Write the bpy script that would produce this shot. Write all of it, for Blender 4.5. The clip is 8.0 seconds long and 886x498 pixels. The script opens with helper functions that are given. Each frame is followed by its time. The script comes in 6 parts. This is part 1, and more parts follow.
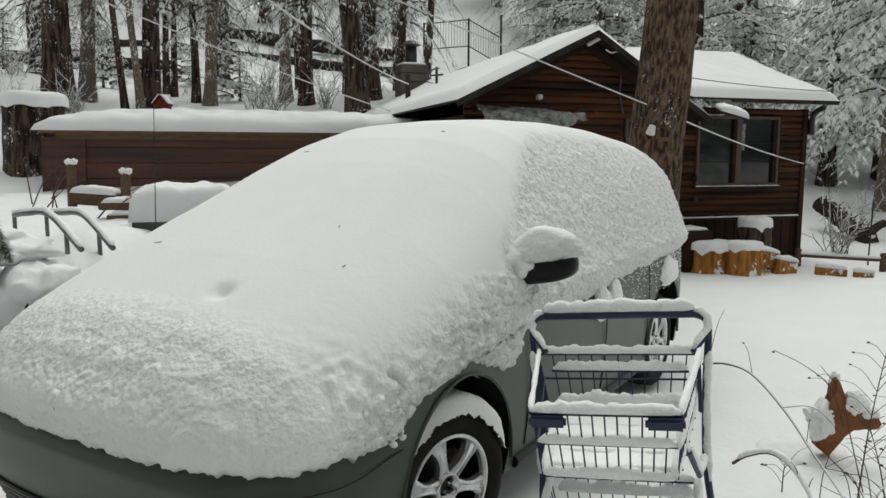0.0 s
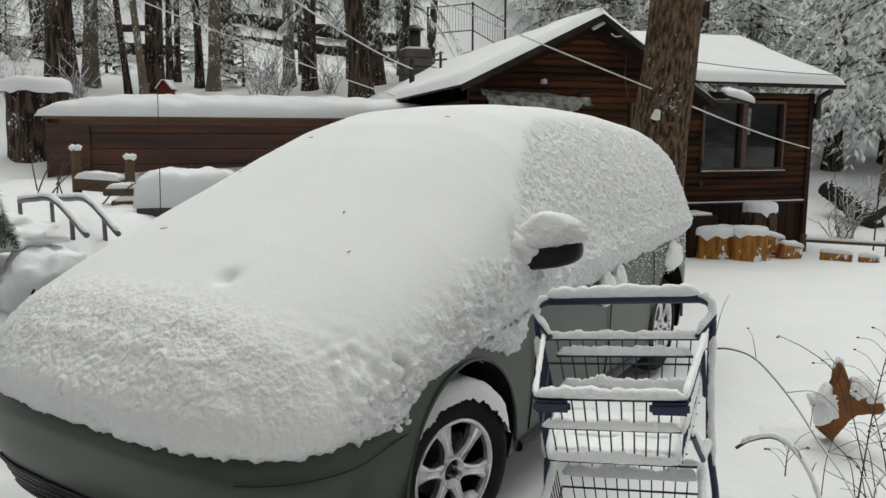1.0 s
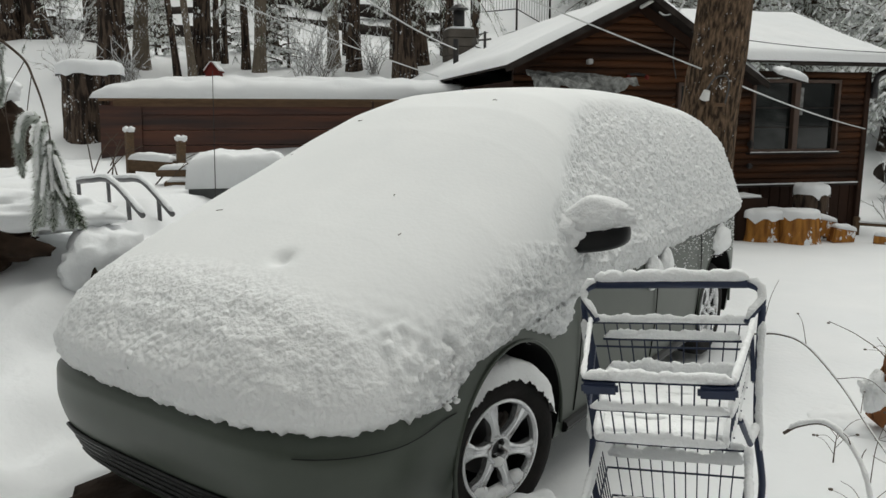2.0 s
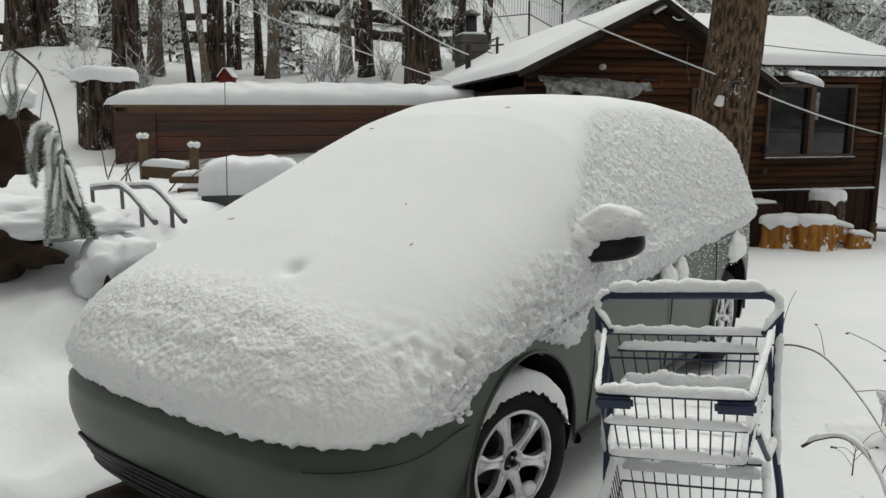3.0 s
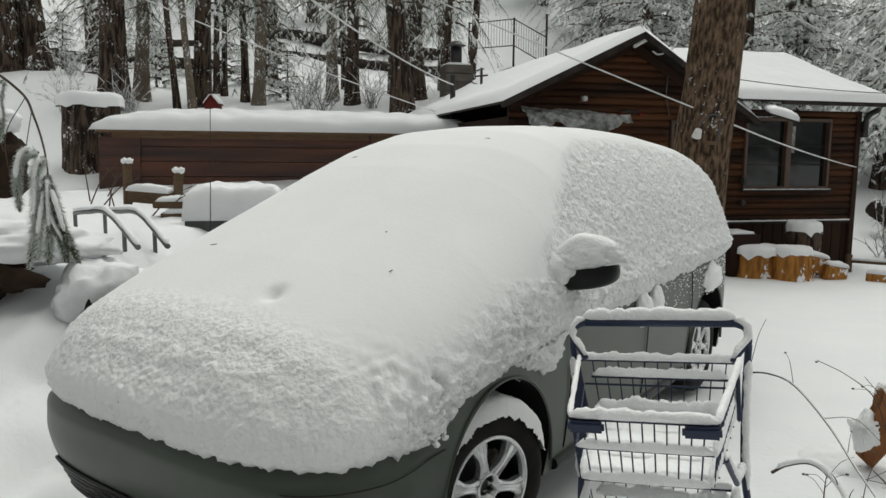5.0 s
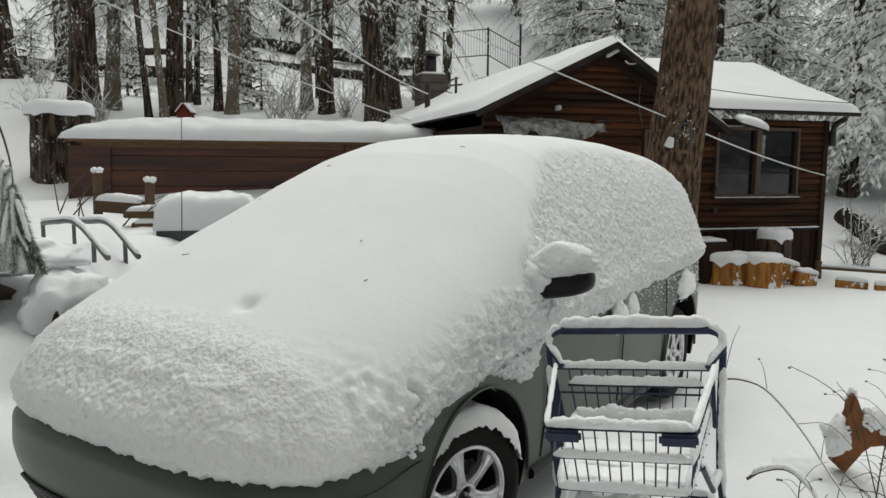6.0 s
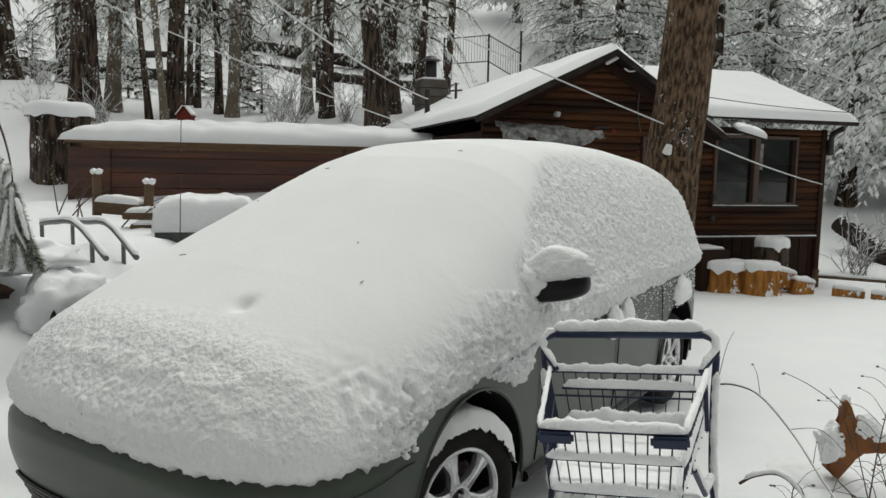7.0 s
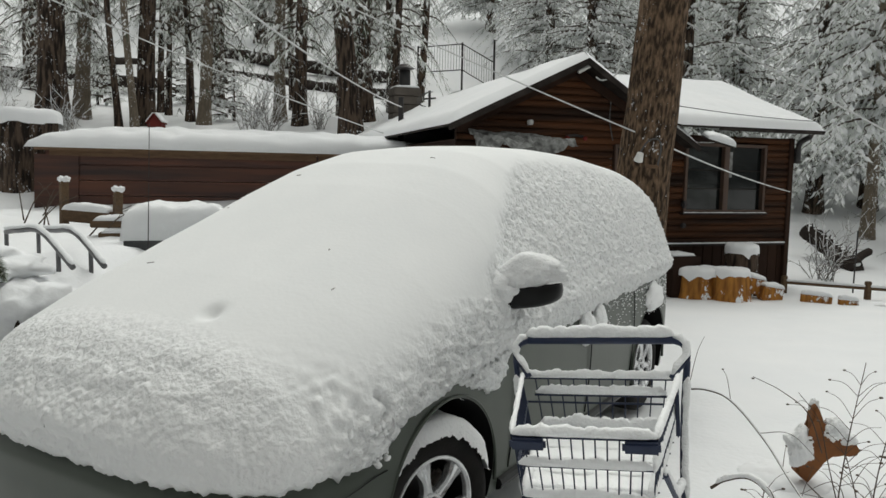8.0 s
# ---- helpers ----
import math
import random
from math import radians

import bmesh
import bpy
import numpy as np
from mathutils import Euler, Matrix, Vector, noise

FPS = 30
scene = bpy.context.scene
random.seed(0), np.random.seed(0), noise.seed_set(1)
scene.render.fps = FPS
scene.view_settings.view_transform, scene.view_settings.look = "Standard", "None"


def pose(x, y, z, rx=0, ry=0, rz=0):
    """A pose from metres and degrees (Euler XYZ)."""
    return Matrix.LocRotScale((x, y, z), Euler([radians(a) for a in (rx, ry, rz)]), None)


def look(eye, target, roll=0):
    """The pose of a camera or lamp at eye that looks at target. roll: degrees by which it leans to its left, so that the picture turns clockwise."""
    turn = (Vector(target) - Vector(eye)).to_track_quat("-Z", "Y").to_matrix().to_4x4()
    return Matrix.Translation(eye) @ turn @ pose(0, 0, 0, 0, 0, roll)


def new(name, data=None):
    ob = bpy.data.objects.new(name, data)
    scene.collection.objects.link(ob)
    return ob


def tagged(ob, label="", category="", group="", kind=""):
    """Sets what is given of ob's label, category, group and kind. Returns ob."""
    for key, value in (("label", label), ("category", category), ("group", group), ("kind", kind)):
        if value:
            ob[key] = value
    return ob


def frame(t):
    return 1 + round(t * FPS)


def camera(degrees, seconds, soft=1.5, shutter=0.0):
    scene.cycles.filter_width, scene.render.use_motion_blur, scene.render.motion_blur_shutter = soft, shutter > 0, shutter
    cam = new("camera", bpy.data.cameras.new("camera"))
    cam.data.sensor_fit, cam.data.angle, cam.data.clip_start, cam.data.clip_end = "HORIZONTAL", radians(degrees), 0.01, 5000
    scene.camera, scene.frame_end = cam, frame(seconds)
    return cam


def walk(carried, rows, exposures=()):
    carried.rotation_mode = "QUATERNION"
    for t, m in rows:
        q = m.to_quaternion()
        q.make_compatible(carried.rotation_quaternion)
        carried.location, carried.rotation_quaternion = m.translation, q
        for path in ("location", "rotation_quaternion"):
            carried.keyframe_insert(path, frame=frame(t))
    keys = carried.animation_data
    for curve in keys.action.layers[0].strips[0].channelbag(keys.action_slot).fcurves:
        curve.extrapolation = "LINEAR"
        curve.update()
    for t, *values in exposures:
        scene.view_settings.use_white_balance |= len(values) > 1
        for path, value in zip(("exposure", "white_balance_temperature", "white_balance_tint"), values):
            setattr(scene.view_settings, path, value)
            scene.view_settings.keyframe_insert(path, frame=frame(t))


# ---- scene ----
cam = camera(61.8, 8.0)
PATH = [
    (0, (0.001, -0.019, 1.644), (0.022, 1.965, 1.398), 0.1),
    (0.5, (-0.003, -0.013, 1.637), (0.005, 1.966, 1.351), 0.1),
    (1, (-0.001, -0.021, 1.645), (0.009, 1.957, 1.36), -0.0),
    (1.5, (-0.006, -0.047, 1.658), (-0.008, 1.93, 1.36), -0.1),
    (2, (-0.03, -0.068, 1.662), (-0.131, 1.899, 1.325), -0.1),
    (2.2, (-0.038, -0.076, 1.67), (-0.166, 1.889, 1.331), -0.2),
    (3.3, (-0.026, -0.031, 1.686), (-0.16, 1.939, 1.377), -0.2),
    (3.5, (-0.022, -0.062, 1.693), (-0.145, 1.911, 1.398), -0.2),
    (4, (-0.017, -0.101, 1.692), (-0.128, 1.876, 1.421), -0.1),
    (4.5, (-0.015, -0.101, 1.688), (-0.123, 1.877, 1.419), 0.1),
    (4.7, (-0.011, -0.104, 1.688), (-0.114, 1.875, 1.424), 0.3),
    (5.8, (0.0, -0.084, 1.682), (-0.041, 1.902, 1.457), 0.4),
    (6, (-0.005, -0.082, 1.684), (-0.032, 1.904, 1.457), 0.4),
    (6.5, (-0.003, -0.095, 1.685), (-0.034, 1.892, 1.465), 0.6),
    (7, (0.006, -0.102, 1.674), (-0.018, 1.886, 1.462), 1.0),
    (7.5, (0.021, -0.092, 1.664), (0.043, 1.896, 1.457), 1.1),
    (8, (0.017, -0.09, 1.667), (0.061, 1.899, 1.478), 1.0),
]
walk(cam, [(t, look(eye, target, roll)) for t, eye, target, roll in PATH], [(0, -0.10, 6650, 5), (8, -0.10, 6650, 5)])

# ---- light ----
world = bpy.data.worlds.new("overcast_sky")
scene.world = world
world.use_nodes = True
wn = world.node_tree.nodes
sky = wn.new("ShaderNodeTexSky")
sky.sky_type = "NISHITA"
sky.sun_disc = False
sky.sun_elevation = radians(55)
sky.sun_rotation = radians(15)
sky.air_density, sky.dust_density, sky.ozone_density = 1.0, 4.0, 1.0
wash = wn.new("ShaderNodeHueSaturation")
wash.inputs["Saturation"].default_value = 0.05
world.node_tree.links.new(sky.outputs[0], wash.inputs["Color"])
world.node_tree.links.new(wash.outputs[0], wn["Background"].inputs[0])
wn["Background"].inputs[1].default_value = 0.14
sun_data = bpy.data.lights.new("sun", "SUN")
sun_data.energy, sun_data.angle, sun_data.color = 0.8, radians(60), (1.0, 0.98, 0.94)
sun = new("sun", sun_data)
sun.matrix_world = look((4, 9, 40), (0, 4, 0))

# ---- materials ----


def material(name, base, rough=0.8, metal=0.0, second=None, scale=8.0, amount=0.5, bump=0.0, bump_scale=40.0,
             stretch=(1, 1, 1), vary=0.0, fleck=0.0, fleck_scale=14.0, fleck_colour=(0.82, 0.84, 0.86), detail=5.0, lo=0.35, hi=0.65, deep=0.02, gloss=None, scatter=0.0):
    """Base colour with a second colour in patches, per-object variation, stuck flecks and relief."""
    m = bpy.data.materials.new(name)
    m.use_nodes = True
    n, l = m.node_tree.nodes, m.node_tree.links
    b = n["Principled BSDF"]
    b.inputs["Roughness"].default_value, b.inputs["Metallic"].default_value = rough, metal
    b.inputs["Specular IOR Level"].default_value = gloss if gloss is not None else (0.5 if rough < 0.7 else 0.15)
    if scatter:
        b.inputs["Subsurface Weight"].default_value, b.inputs["Subsurface Scale"].default_value = scatter, 0.02
        b.inputs["Subsurface Radius"].default_value = (1.0, 1.0, 1.0)
    tc = n.new("ShaderNodeTexCoord")
    mp = n.new("ShaderNodeMapping")
    mp.inputs["Scale"].default_value = stretch
    l.new(tc.outputs["Object"], mp.inputs[0])
    colour = None
    if second is not None:
        tx = n.new("ShaderNodeTexNoise")
        tx.inputs["Scale"].default_value, tx.inputs["Detail"].default_value = scale, detail
        l.new(mp.outputs[0], tx.inputs["Vector"])
        rp = n.new("ShaderNodeMapRange")
        rp.inputs[1].default_value, rp.inputs[2].default_value = lo, hi
        rp.inputs[4].default_value = amount
        l.new(tx.outputs["Fac"], rp.inputs[0])
        mx = n.new("ShaderNodeMix")
        mx.data_type = "RGBA"
        mx.inputs[6].default_value, mx.inputs[7].default_value = (*base, 1), (*second, 1)
        l.new(rp.outputs[0], mx.inputs[0])
        colour = mx.outputs[2]
    if vary:
        info = n.new("ShaderNodeObjectInfo")
        mr = n.new("ShaderNodeMapRange")
        mr.inputs[3].default_value, mr.inputs[4].default_value = 1 - vary, 1 + vary
        l.new(info.outputs["Random"], mr.inputs[0])
        hs = n.new("ShaderNodeHueSaturation")
        hs.inputs["Color"].default_value = (*base, 1)
        if colour:
            l.new(colour, hs.inputs["Color"])
        l.new(mr.outputs[0], hs.inputs["Value"])
        colour = hs.outputs[0]
    if fleck:
        fx = n.new("ShaderNodeTexNoise")
        fx.inputs["Scale"].default_value, fx.inputs["Detail"].default_value = fleck_scale, 3.0
        fs = n.new("ShaderNodeMapping")
        fs.inputs["Scale"].default_value = (1.0, 1.0, 0.7)
        l.new(tc.outputs["Object"], fs.inputs[0])
        l.new(fs.outputs[0], fx.inputs["Vector"])
        fx.inputs["Detail"].default_value = 6.0
        fx.inputs["Roughness"].default_value = 0.65
        fr = n.new("ShaderNodeMapRange")
        fr.inputs[1].default_value, fr.inputs[2].default_value = 1 - fleck, 1 - fleck + 0.05
        fc = n.new("ShaderNodeTexNoise")
        fc.inputs["Scale"].default_value, fc.inputs["Detail"].default_value = 2.2, 3.0
        l.new(tc.outputs["Object"], fc.inputs["Vector"])
        fa = n.new("ShaderNodeMath")
        fa.operation = "MULTIPLY_ADD"
        fa.inputs[1].default_value = 0.55
        l.new(fc.outputs["Fac"], fa.inputs[0])
        l.new(fx.outputs["Fac"], fa.inputs[2])
        fo = n.new("ShaderNodeMath")
        fo.inputs[1].default_value = -0.275
        l.new(fa.outputs[0], fo.inputs[0])
        l.new(fo.outputs[0], fr.inputs[0])
        fm = n.new("ShaderNodeMix")
        fm.data_type = "RGBA"
        fm.inputs[6].default_value, fm.inputs[7].default_value = (*base, 1), (*fleck_colour, 1)
        if colour:
            l.new(colour, fm.inputs[6])
        l.new(fr.outputs[0], fm.inputs[0])
        colour = fm.outputs[2]
    if colour:
        l.new(colour, b.inputs["Base Color"])
    else:
        b.inputs["Base Color"].default_value = (*base, 1)
    if bump:
        bx = n.new("ShaderNodeTexNoise")
        bx.inputs["Scale"].default_value, bx.inputs["Detail"].default_value = bump_scale, 6.0
        l.new(mp.outputs[0], bx.inputs["Vector"])
        bp = n.new("ShaderNodeBump")
        bp.inputs["Strength"].default_value, bp.inputs["Distance"].default_value = bump, deep
        l.new(bx.outputs["Fac"], bp.inputs["Height"])
        l.new(bp.outputs[0], b.inputs["Normal"])
    return m


SNOW = material("fresh_snow", (0.80, 0.81, 0.82), 0.75, second=(0.74, 0.76, 0.78), scale=1.2, bump=0.25, bump_scale=22)
SNOW_CAR = material("clinging_snow", (0.88, 0.89, 0.89), 0.8, second=(0.83, 0.84, 0.85), scale=3, bump=0.45, bump_scale=85, gloss=0.2, scatter=0.5)
CAR_PAINT = material("grey_green_paint", (0.047, 0.058, 0.045), 0.40, 0.1, second=(0.062, 0.074, 0.059), scale=5, amount=0.6, bump=0.02, bump_scale=200)
ARCH = material("arch_liner", (0.008, 0.008, 0.008), 0.95, gloss=0.1)
TRIM = material("black_trim", (0.006, 0.0065, 0.007), 0.38, second=(0.012, 0.012, 0.012), scale=12, gloss=0.25)
RUBBER = material("tyre_rubber", (0.010, 0.0095, 0.009), 0.85, second=(0.024, 0.021, 0.019), scale=9, bump=0.2, bump_scale=90, gloss=0.2)
ALLOY = material("alloy", (0.72, 0.73, 0.74), 0.25, 0.75, second=(0.45, 0.45, 0.45), scale=16, amount=0.5, bump=0.05, bump_scale=60)
RED_LENS = material("red_lens", (0.35, 0.02, 0.02), 0.25)
BLUE = material("blue_plastic", (0.010, 0.020, 0.055), 0.5, second=(0.018, 0.03, 0.075), scale=18, bump=0.05)
WIRE = material("coated_wire", (0.014, 0.022, 0.05), 0.45, 0.3)
LOG_BROWN = material("log_siding", (0.105, 0.040, 0.015), 0.7, second=(0.017, 0.0085, 0.0055), scale=1.1, amount=0.97, lo=0.30, hi=0.60, detail=9.0,
                     bump=0.4, bump_scale=30, stretch=(0.35, 4, 4), vary=0.18)
DARK_WOOD = material("dark_wood", (0.032, 0.016, 0.010), 0.8, second=(0.02, 0.012, 0.01), scale=3, bump=0.3, bump_scale=20, stretch=(1, 1, 0.3), vary=0.2)
FASCIA = material("fascia", (0.018, 0.014, 0.012), 0.7, second=(0.06, 0.05, 0.045), scale=6)
WIN_WOOD = material("window_wood", (0.085, 0.048, 0.032), 0.6, second=(0.045, 0.028, 0.022), scale=6)
GLASS = material("dark_glass", (0.006, 0.008, 0.008), 0.06, second=(0.012, 0.014, 0.014), scale=2)
INSIDE = material("dark_room", (0.03, 0.028, 0.026), 0.9)
SHED = material("shed_boards", (0.085, 0.027, 0.012), 0.6, second=(0.018, 0.009, 0.008), scale=1.3, amount=0.9, bump=0.2, bump_scale=10, stretch=(0.35, 0.35, 7), vary=0.3)
TAN_WOOD = material("tan_wood", (0.16, 0.10, 0.06), 0.75, second=(0.08, 0.05, 0.035), scale=5, bump=0.2, stretch=(1, 1, 4))
GREY_WOOD = material("weathered_wood", (0.13, 0.085, 0.05), 0.85, second=(0.06, 0.042, 0.03), scale=6, bump=0.4, stretch=(1, 6, 6))
STUMP_WOOD = material("stump_side", (0.44, 0.20, 0.045), 0.8, second=(0.17, 0.07, 0.022), scale=5, amount=0.9, bump=0.6, bump_scale=12, stretch=(3, 3, 0.6), fleck=0.40, fleck_scale=11)
BARK = material("conifer_bark", (0.195, 0.130, 0.084), 0.95, second=(0.028, 0.020, 0.014), scale=4.2, amount=0.95, bump=1.0, bump_scale=4.2,
                stretch=(6.5, 6.5, 2.0), fleck=0.32, fleck_scale=38, detail=7.0, lo=0.36, hi=0.60, deep=0.06)
BARK_SNOWY = material("snow_flecked_bark", (0.105, 0.076, 0.057), 0.95, second=(0.018, 0.014, 0.012), scale=5, amount=0.95, bump=1.0, bump_scale=10,
                      stretch=(3, 3, 0.5), deep=0.05, fleck=0.375, fleck_scale=20, detail=8.0, lo=0.42, hi=0.58)
BARK_PALE = material("pale_bark", (0.20, 0.165, 0.125), 0.95, second=(0.06, 0.05, 0.04), scale=9, bump=0.6, stretch=(2, 2, 0.5), fleck=0.42, fleck_scale=24, detail=8.0)
DEADLOG = material("dead_log", (0.028, 0.022, 0.02), 0.95, second=(0.06, 0.05, 0.042), scale=4, bump=0.8, bump_scale=10, fleck=0.31, fleck_scale=6)
NEEDLE = material("needles", (0.065, 0.090, 0.058), 0.85, second=(0.19, 0.22, 0.17), scale=3, vary=0.2)
NEEDLE_FROST = material("frosted_needles", (0.80, 0.82, 0.80), 0.85, second=(0.42, 0.47, 0.41), scale=4, vary=0.15)
NEEDLE_GREEN = material("fresh_needles", (0.075, 0.110, 0.055), 0.7, second=(0.14, 0.17, 0.09), scale=12)
SNOW_CLUMP = material("branch_snow", (0.88, 0.89, 0.90), 0.8, second=(0.76, 0.78, 0.79), scale=5)
TWIG = material("twig_bark", (0.075, 0.055, 0.042), 0.9, second=(0.12, 0.10, 0.08), scale=20)
METAL_DARK = material("dark_metal", (0.03, 0.03, 0.032), 0.5, 0.6, second=(0.06, 0.05, 0.045), scale=9)
STEEL = material("rail_steel", (0.12, 0.12, 0.125), 0.45, 0.8, second=(0.2, 0.2, 0.2), scale=12)
CONCRETE = material("chimney_block", (0.13, 0.115, 0.10), 0.9, second=(0.05, 0.042, 0.036), scale=4, bump=0.4)
TARP = material("silver_tarp", (0.34, 0.35, 0.34), 0.38, second=(0.04, 0.04, 0.038), scale=9, amount=0.9, bump=0.3, bump_scale=6)
RED_PAINT = material("barn_red", (0.16, 0.025, 0.02), 0.7, second=(0.09, 0.02, 0.018), scale=8)
TERRACOTTA = material("painted_brown", (0.25, 0.105, 0.04), 0.7, second=(0.15, 0.06, 0.026), scale=9, amount=0.7, bump=0.1)
CABLE = material("snow_rimed_cable", (0.66, 0.67, 0.67), 0.8, second=(0.45, 0.45, 0.45), scale=20)
CABLE_DARK = material("cable_dark", (0.09, 0.09, 0.09), 0.7)
WHITE_PAINT = material("white_plastic", (0.65, 0.65, 0.63), 0.4)
EARTH = material("bare_earth", (0.035, 0.022, 0.015), 0.95, second=(0.012, 0.009, 0.007), scale=9, bump=0.8, bump_scale=15)
TANK = material("grey_tank", (0.05, 0.055, 0.055), 0.5, second=(0.09, 0.09, 0.09), scale=6)
BRUSH = material("dry_brush", (0.16, 0.14, 0.12), 0.95, second=(0.35, 0.34, 0.33), scale=10)



def relief_snow():
    """Snow whose clumped grain grows coarser where the mesh says so (attribute relief)."""
    m = material("car_snow", (0.82, 0.83, 0.83), 0.85, second=(0.77, 0.785, 0.79), scale=3, gloss=0.2)
    n, l = m.node_tree.nodes, m.node_tree.links
    at = n.new("ShaderNodeAttribute")
    at.attribute_name = "relief"
    tc = n.new("ShaderNodeTexCoord")
    warp = n.new("ShaderNodeTexNoise")
    warp.inputs["Scale"].default_value, warp.inputs["Detail"].default_value = 30.0, 3.0
    l.new(tc.outputs["Object"], warp.inputs["Vector"])
    shift = n.new("ShaderNodeVectorMath")
    shift.operation = "MULTIPLY_ADD"
    shift.inputs[1].default_value = (0.03, 0.03, 0.03)
    l.new(warp.outputs["Color"], shift.inputs[0])
    l.new(tc.outputs["Object"], shift.inputs[2])
    clump = n.new("ShaderNodeTexVoronoi")
    clump.feature = "SMOOTH_F1"
    clump.inputs["Scale"].default_value, clump.inputs["Smoothness"].default_value = 46.0, 0.6
    l.new(shift.outputs[0], clump.inputs["Vector"])
    fine = n.new("ShaderNodeTexNoise")
    fine.inputs["Scale"].default_value, fine.inputs["Detail"].default_value = 70.0, 4.0
    l.new(tc.outputs["Object"], fine.inputs["Vector"])
    mix = n.new("ShaderNodeMath")
    mix.operation = "MULTIPLY_ADD"
    mix.inputs[1].default_value = -0.9
    l.new(clump.outputs["Distance"], mix.inputs[0])
    l.new(fine.outputs["Fac"], mix.inputs[2])
    mul = n.new("ShaderNodeMath")
    mul.operation = "MULTIPLY_ADD"
    mul.inputs[1].default_value, mul.inputs[2].default_value = 0.62, 0.035
    l.new(at.outputs["Fac"], mul.inputs[0])
    bp = n.new("ShaderNodeBump")
    bp.inputs["Distance"].default_value = 0.022
    l.new(mul.outputs[0], bp.inputs["Strength"])
    l.new(mix.outputs[0], bp.inputs["Height"])
    l.new(bp.outputs[0], n["Principled BSDF"].inputs["Normal"])
    return m


SNOW_RELIEF = relief_snow()

# ---- mesh helpers ----


def smooth01(a, b, x):
    t = min(max((x - a) / (b - a), 0.0), 1.0)
    return t * t * (3 - 2 * t)


def lerp_table(xs, ys, x):
    return float(np.interp(x, xs, ys))


def link(name, bm, mat, parent=None, smooth=False, matrix=None):
    me = bpy.data.meshes.new(name)
    bmesh.ops.recalc_face_normals(bm, faces=bm.faces[:])
    bm.to_mesh(me)
    bm.free()
    for m in (mat if isinstance(mat, (list, tuple)) else [mat]):
        me.materials.append(m)
    if smooth:
        me.polygons.foreach_set("use_smooth", [True] * len(me.polygons))
    ob = new(name, me)
    if matrix is not None:
        ob.matrix_world = matrix
    if parent is not None:
        ob.parent = parent
    return ob


def part(name, bm, mat, parent, label="", smooth=False):
    ob = link(name, bm, mat, parent, smooth)
    return tagged(ob, label) if label else ob


def thing(name, m, label, category, group="", kind=""):
    ob = new(name)
    ob.matrix_world = m
    ob.empty_display_size = 0.1
    return tagged(ob, label, category, group, kind)


def mesh_from(name, verts, faces, mats, indices=None, smooth=False):
    me = bpy.data.meshes.new(name)
    me.from_pydata(verts, [], faces)
    for m in mats:
        me.materials.append(m)
    if indices is not None:
        me.polygons.foreach_set("material_index", indices)
    if smooth:
        me.polygons.foreach_set("use_smooth", [True] * len(me.polygons))
    me.update()
    return me


def add_box(bm, centre, size, turn=None, bevel=0.0):
    r = bmesh.ops.create_cube(bm, size=1.0)
    m = Matrix.Translation(centre) @ (turn.to_4x4() if turn else Matrix.Identity(4)) @ Matrix.Diagonal((*size, 1))
    bmesh.ops.transform(bm, matrix=m, verts=r["verts"])
    if bevel:
        es = list({e for v in r["verts"] for e in v.link_edges})
        bmesh.ops.bevel(bm, geom=es, offset=bevel, segments=2, affect="EDGES")
    return bm


def box(centre, size, turn=None, bevel=0.0):
    return add_box(bmesh.new(), centre, size, turn, bevel)


def add_tube(bm, pts, radii, sides=8, cap=True, squash=1.0):
    """A tube along points, with a radius at each."""
    pts = [Vector(p) for p in pts]
    if not isinstance(radii, (list, tuple)):
        radii = [radii] * len(pts)
    rings, up = [], None
    for i, p in enumerate(pts):
        d = (pts[min(i + 1, len(pts) - 1)] - pts[max(i - 1, 0)]).normalized()
        if up is None:
            up = Vector((0, 0, 1)) if abs(d.z) < 0.9 else Vector((1, 0, 0))
        side = d.cross(up).normalized()
        up2 = side.cross(d).normalized()
        up = up2
        rings.append([bm.verts.new(p + (side * math.cos(a) + up2 * math.sin(a) * squash) * radii[i])
                      for a in (2 * math.pi * k / sides for k in range(sides))])
    for a, b in zip(rings, rings[1:]):
        for k in range(sides):
            bm.faces.new((a[k], a[(k + 1) % sides], b[(k + 1) % sides], b[k]))
    if cap:
        bm.faces.new(rings[0][::-1])
        bm.faces.new(rings[-1])
    return bm


def tube(pts, radii, sides=8, cap=True, squash=1.0):
    return add_tube(bmesh.new(), pts, radii, sides, cap, squash)


def curve_pts(ctrl, n=6):
    """Points of a smooth line through control points."""
    c = [Vector(p) for p in ctrl]
    c = [c[0] * 2 - c[1]] + c + [c[-1] * 2 - c[-2]]
    out = []
    for i in range(1, len(c) - 2):
        for k in range(n):
            t = k / n
            a, b, d, e = c[i - 1], c[i], c[i + 1], c[i + 2]
            out.append(0.5 * ((2 * b) + (d - a) * t + (2 * a - 5 * b + 4 * d - e) * t * t + (3 * b - a - 3 * d + e) * t ** 3))
    return out + [c[-2]]


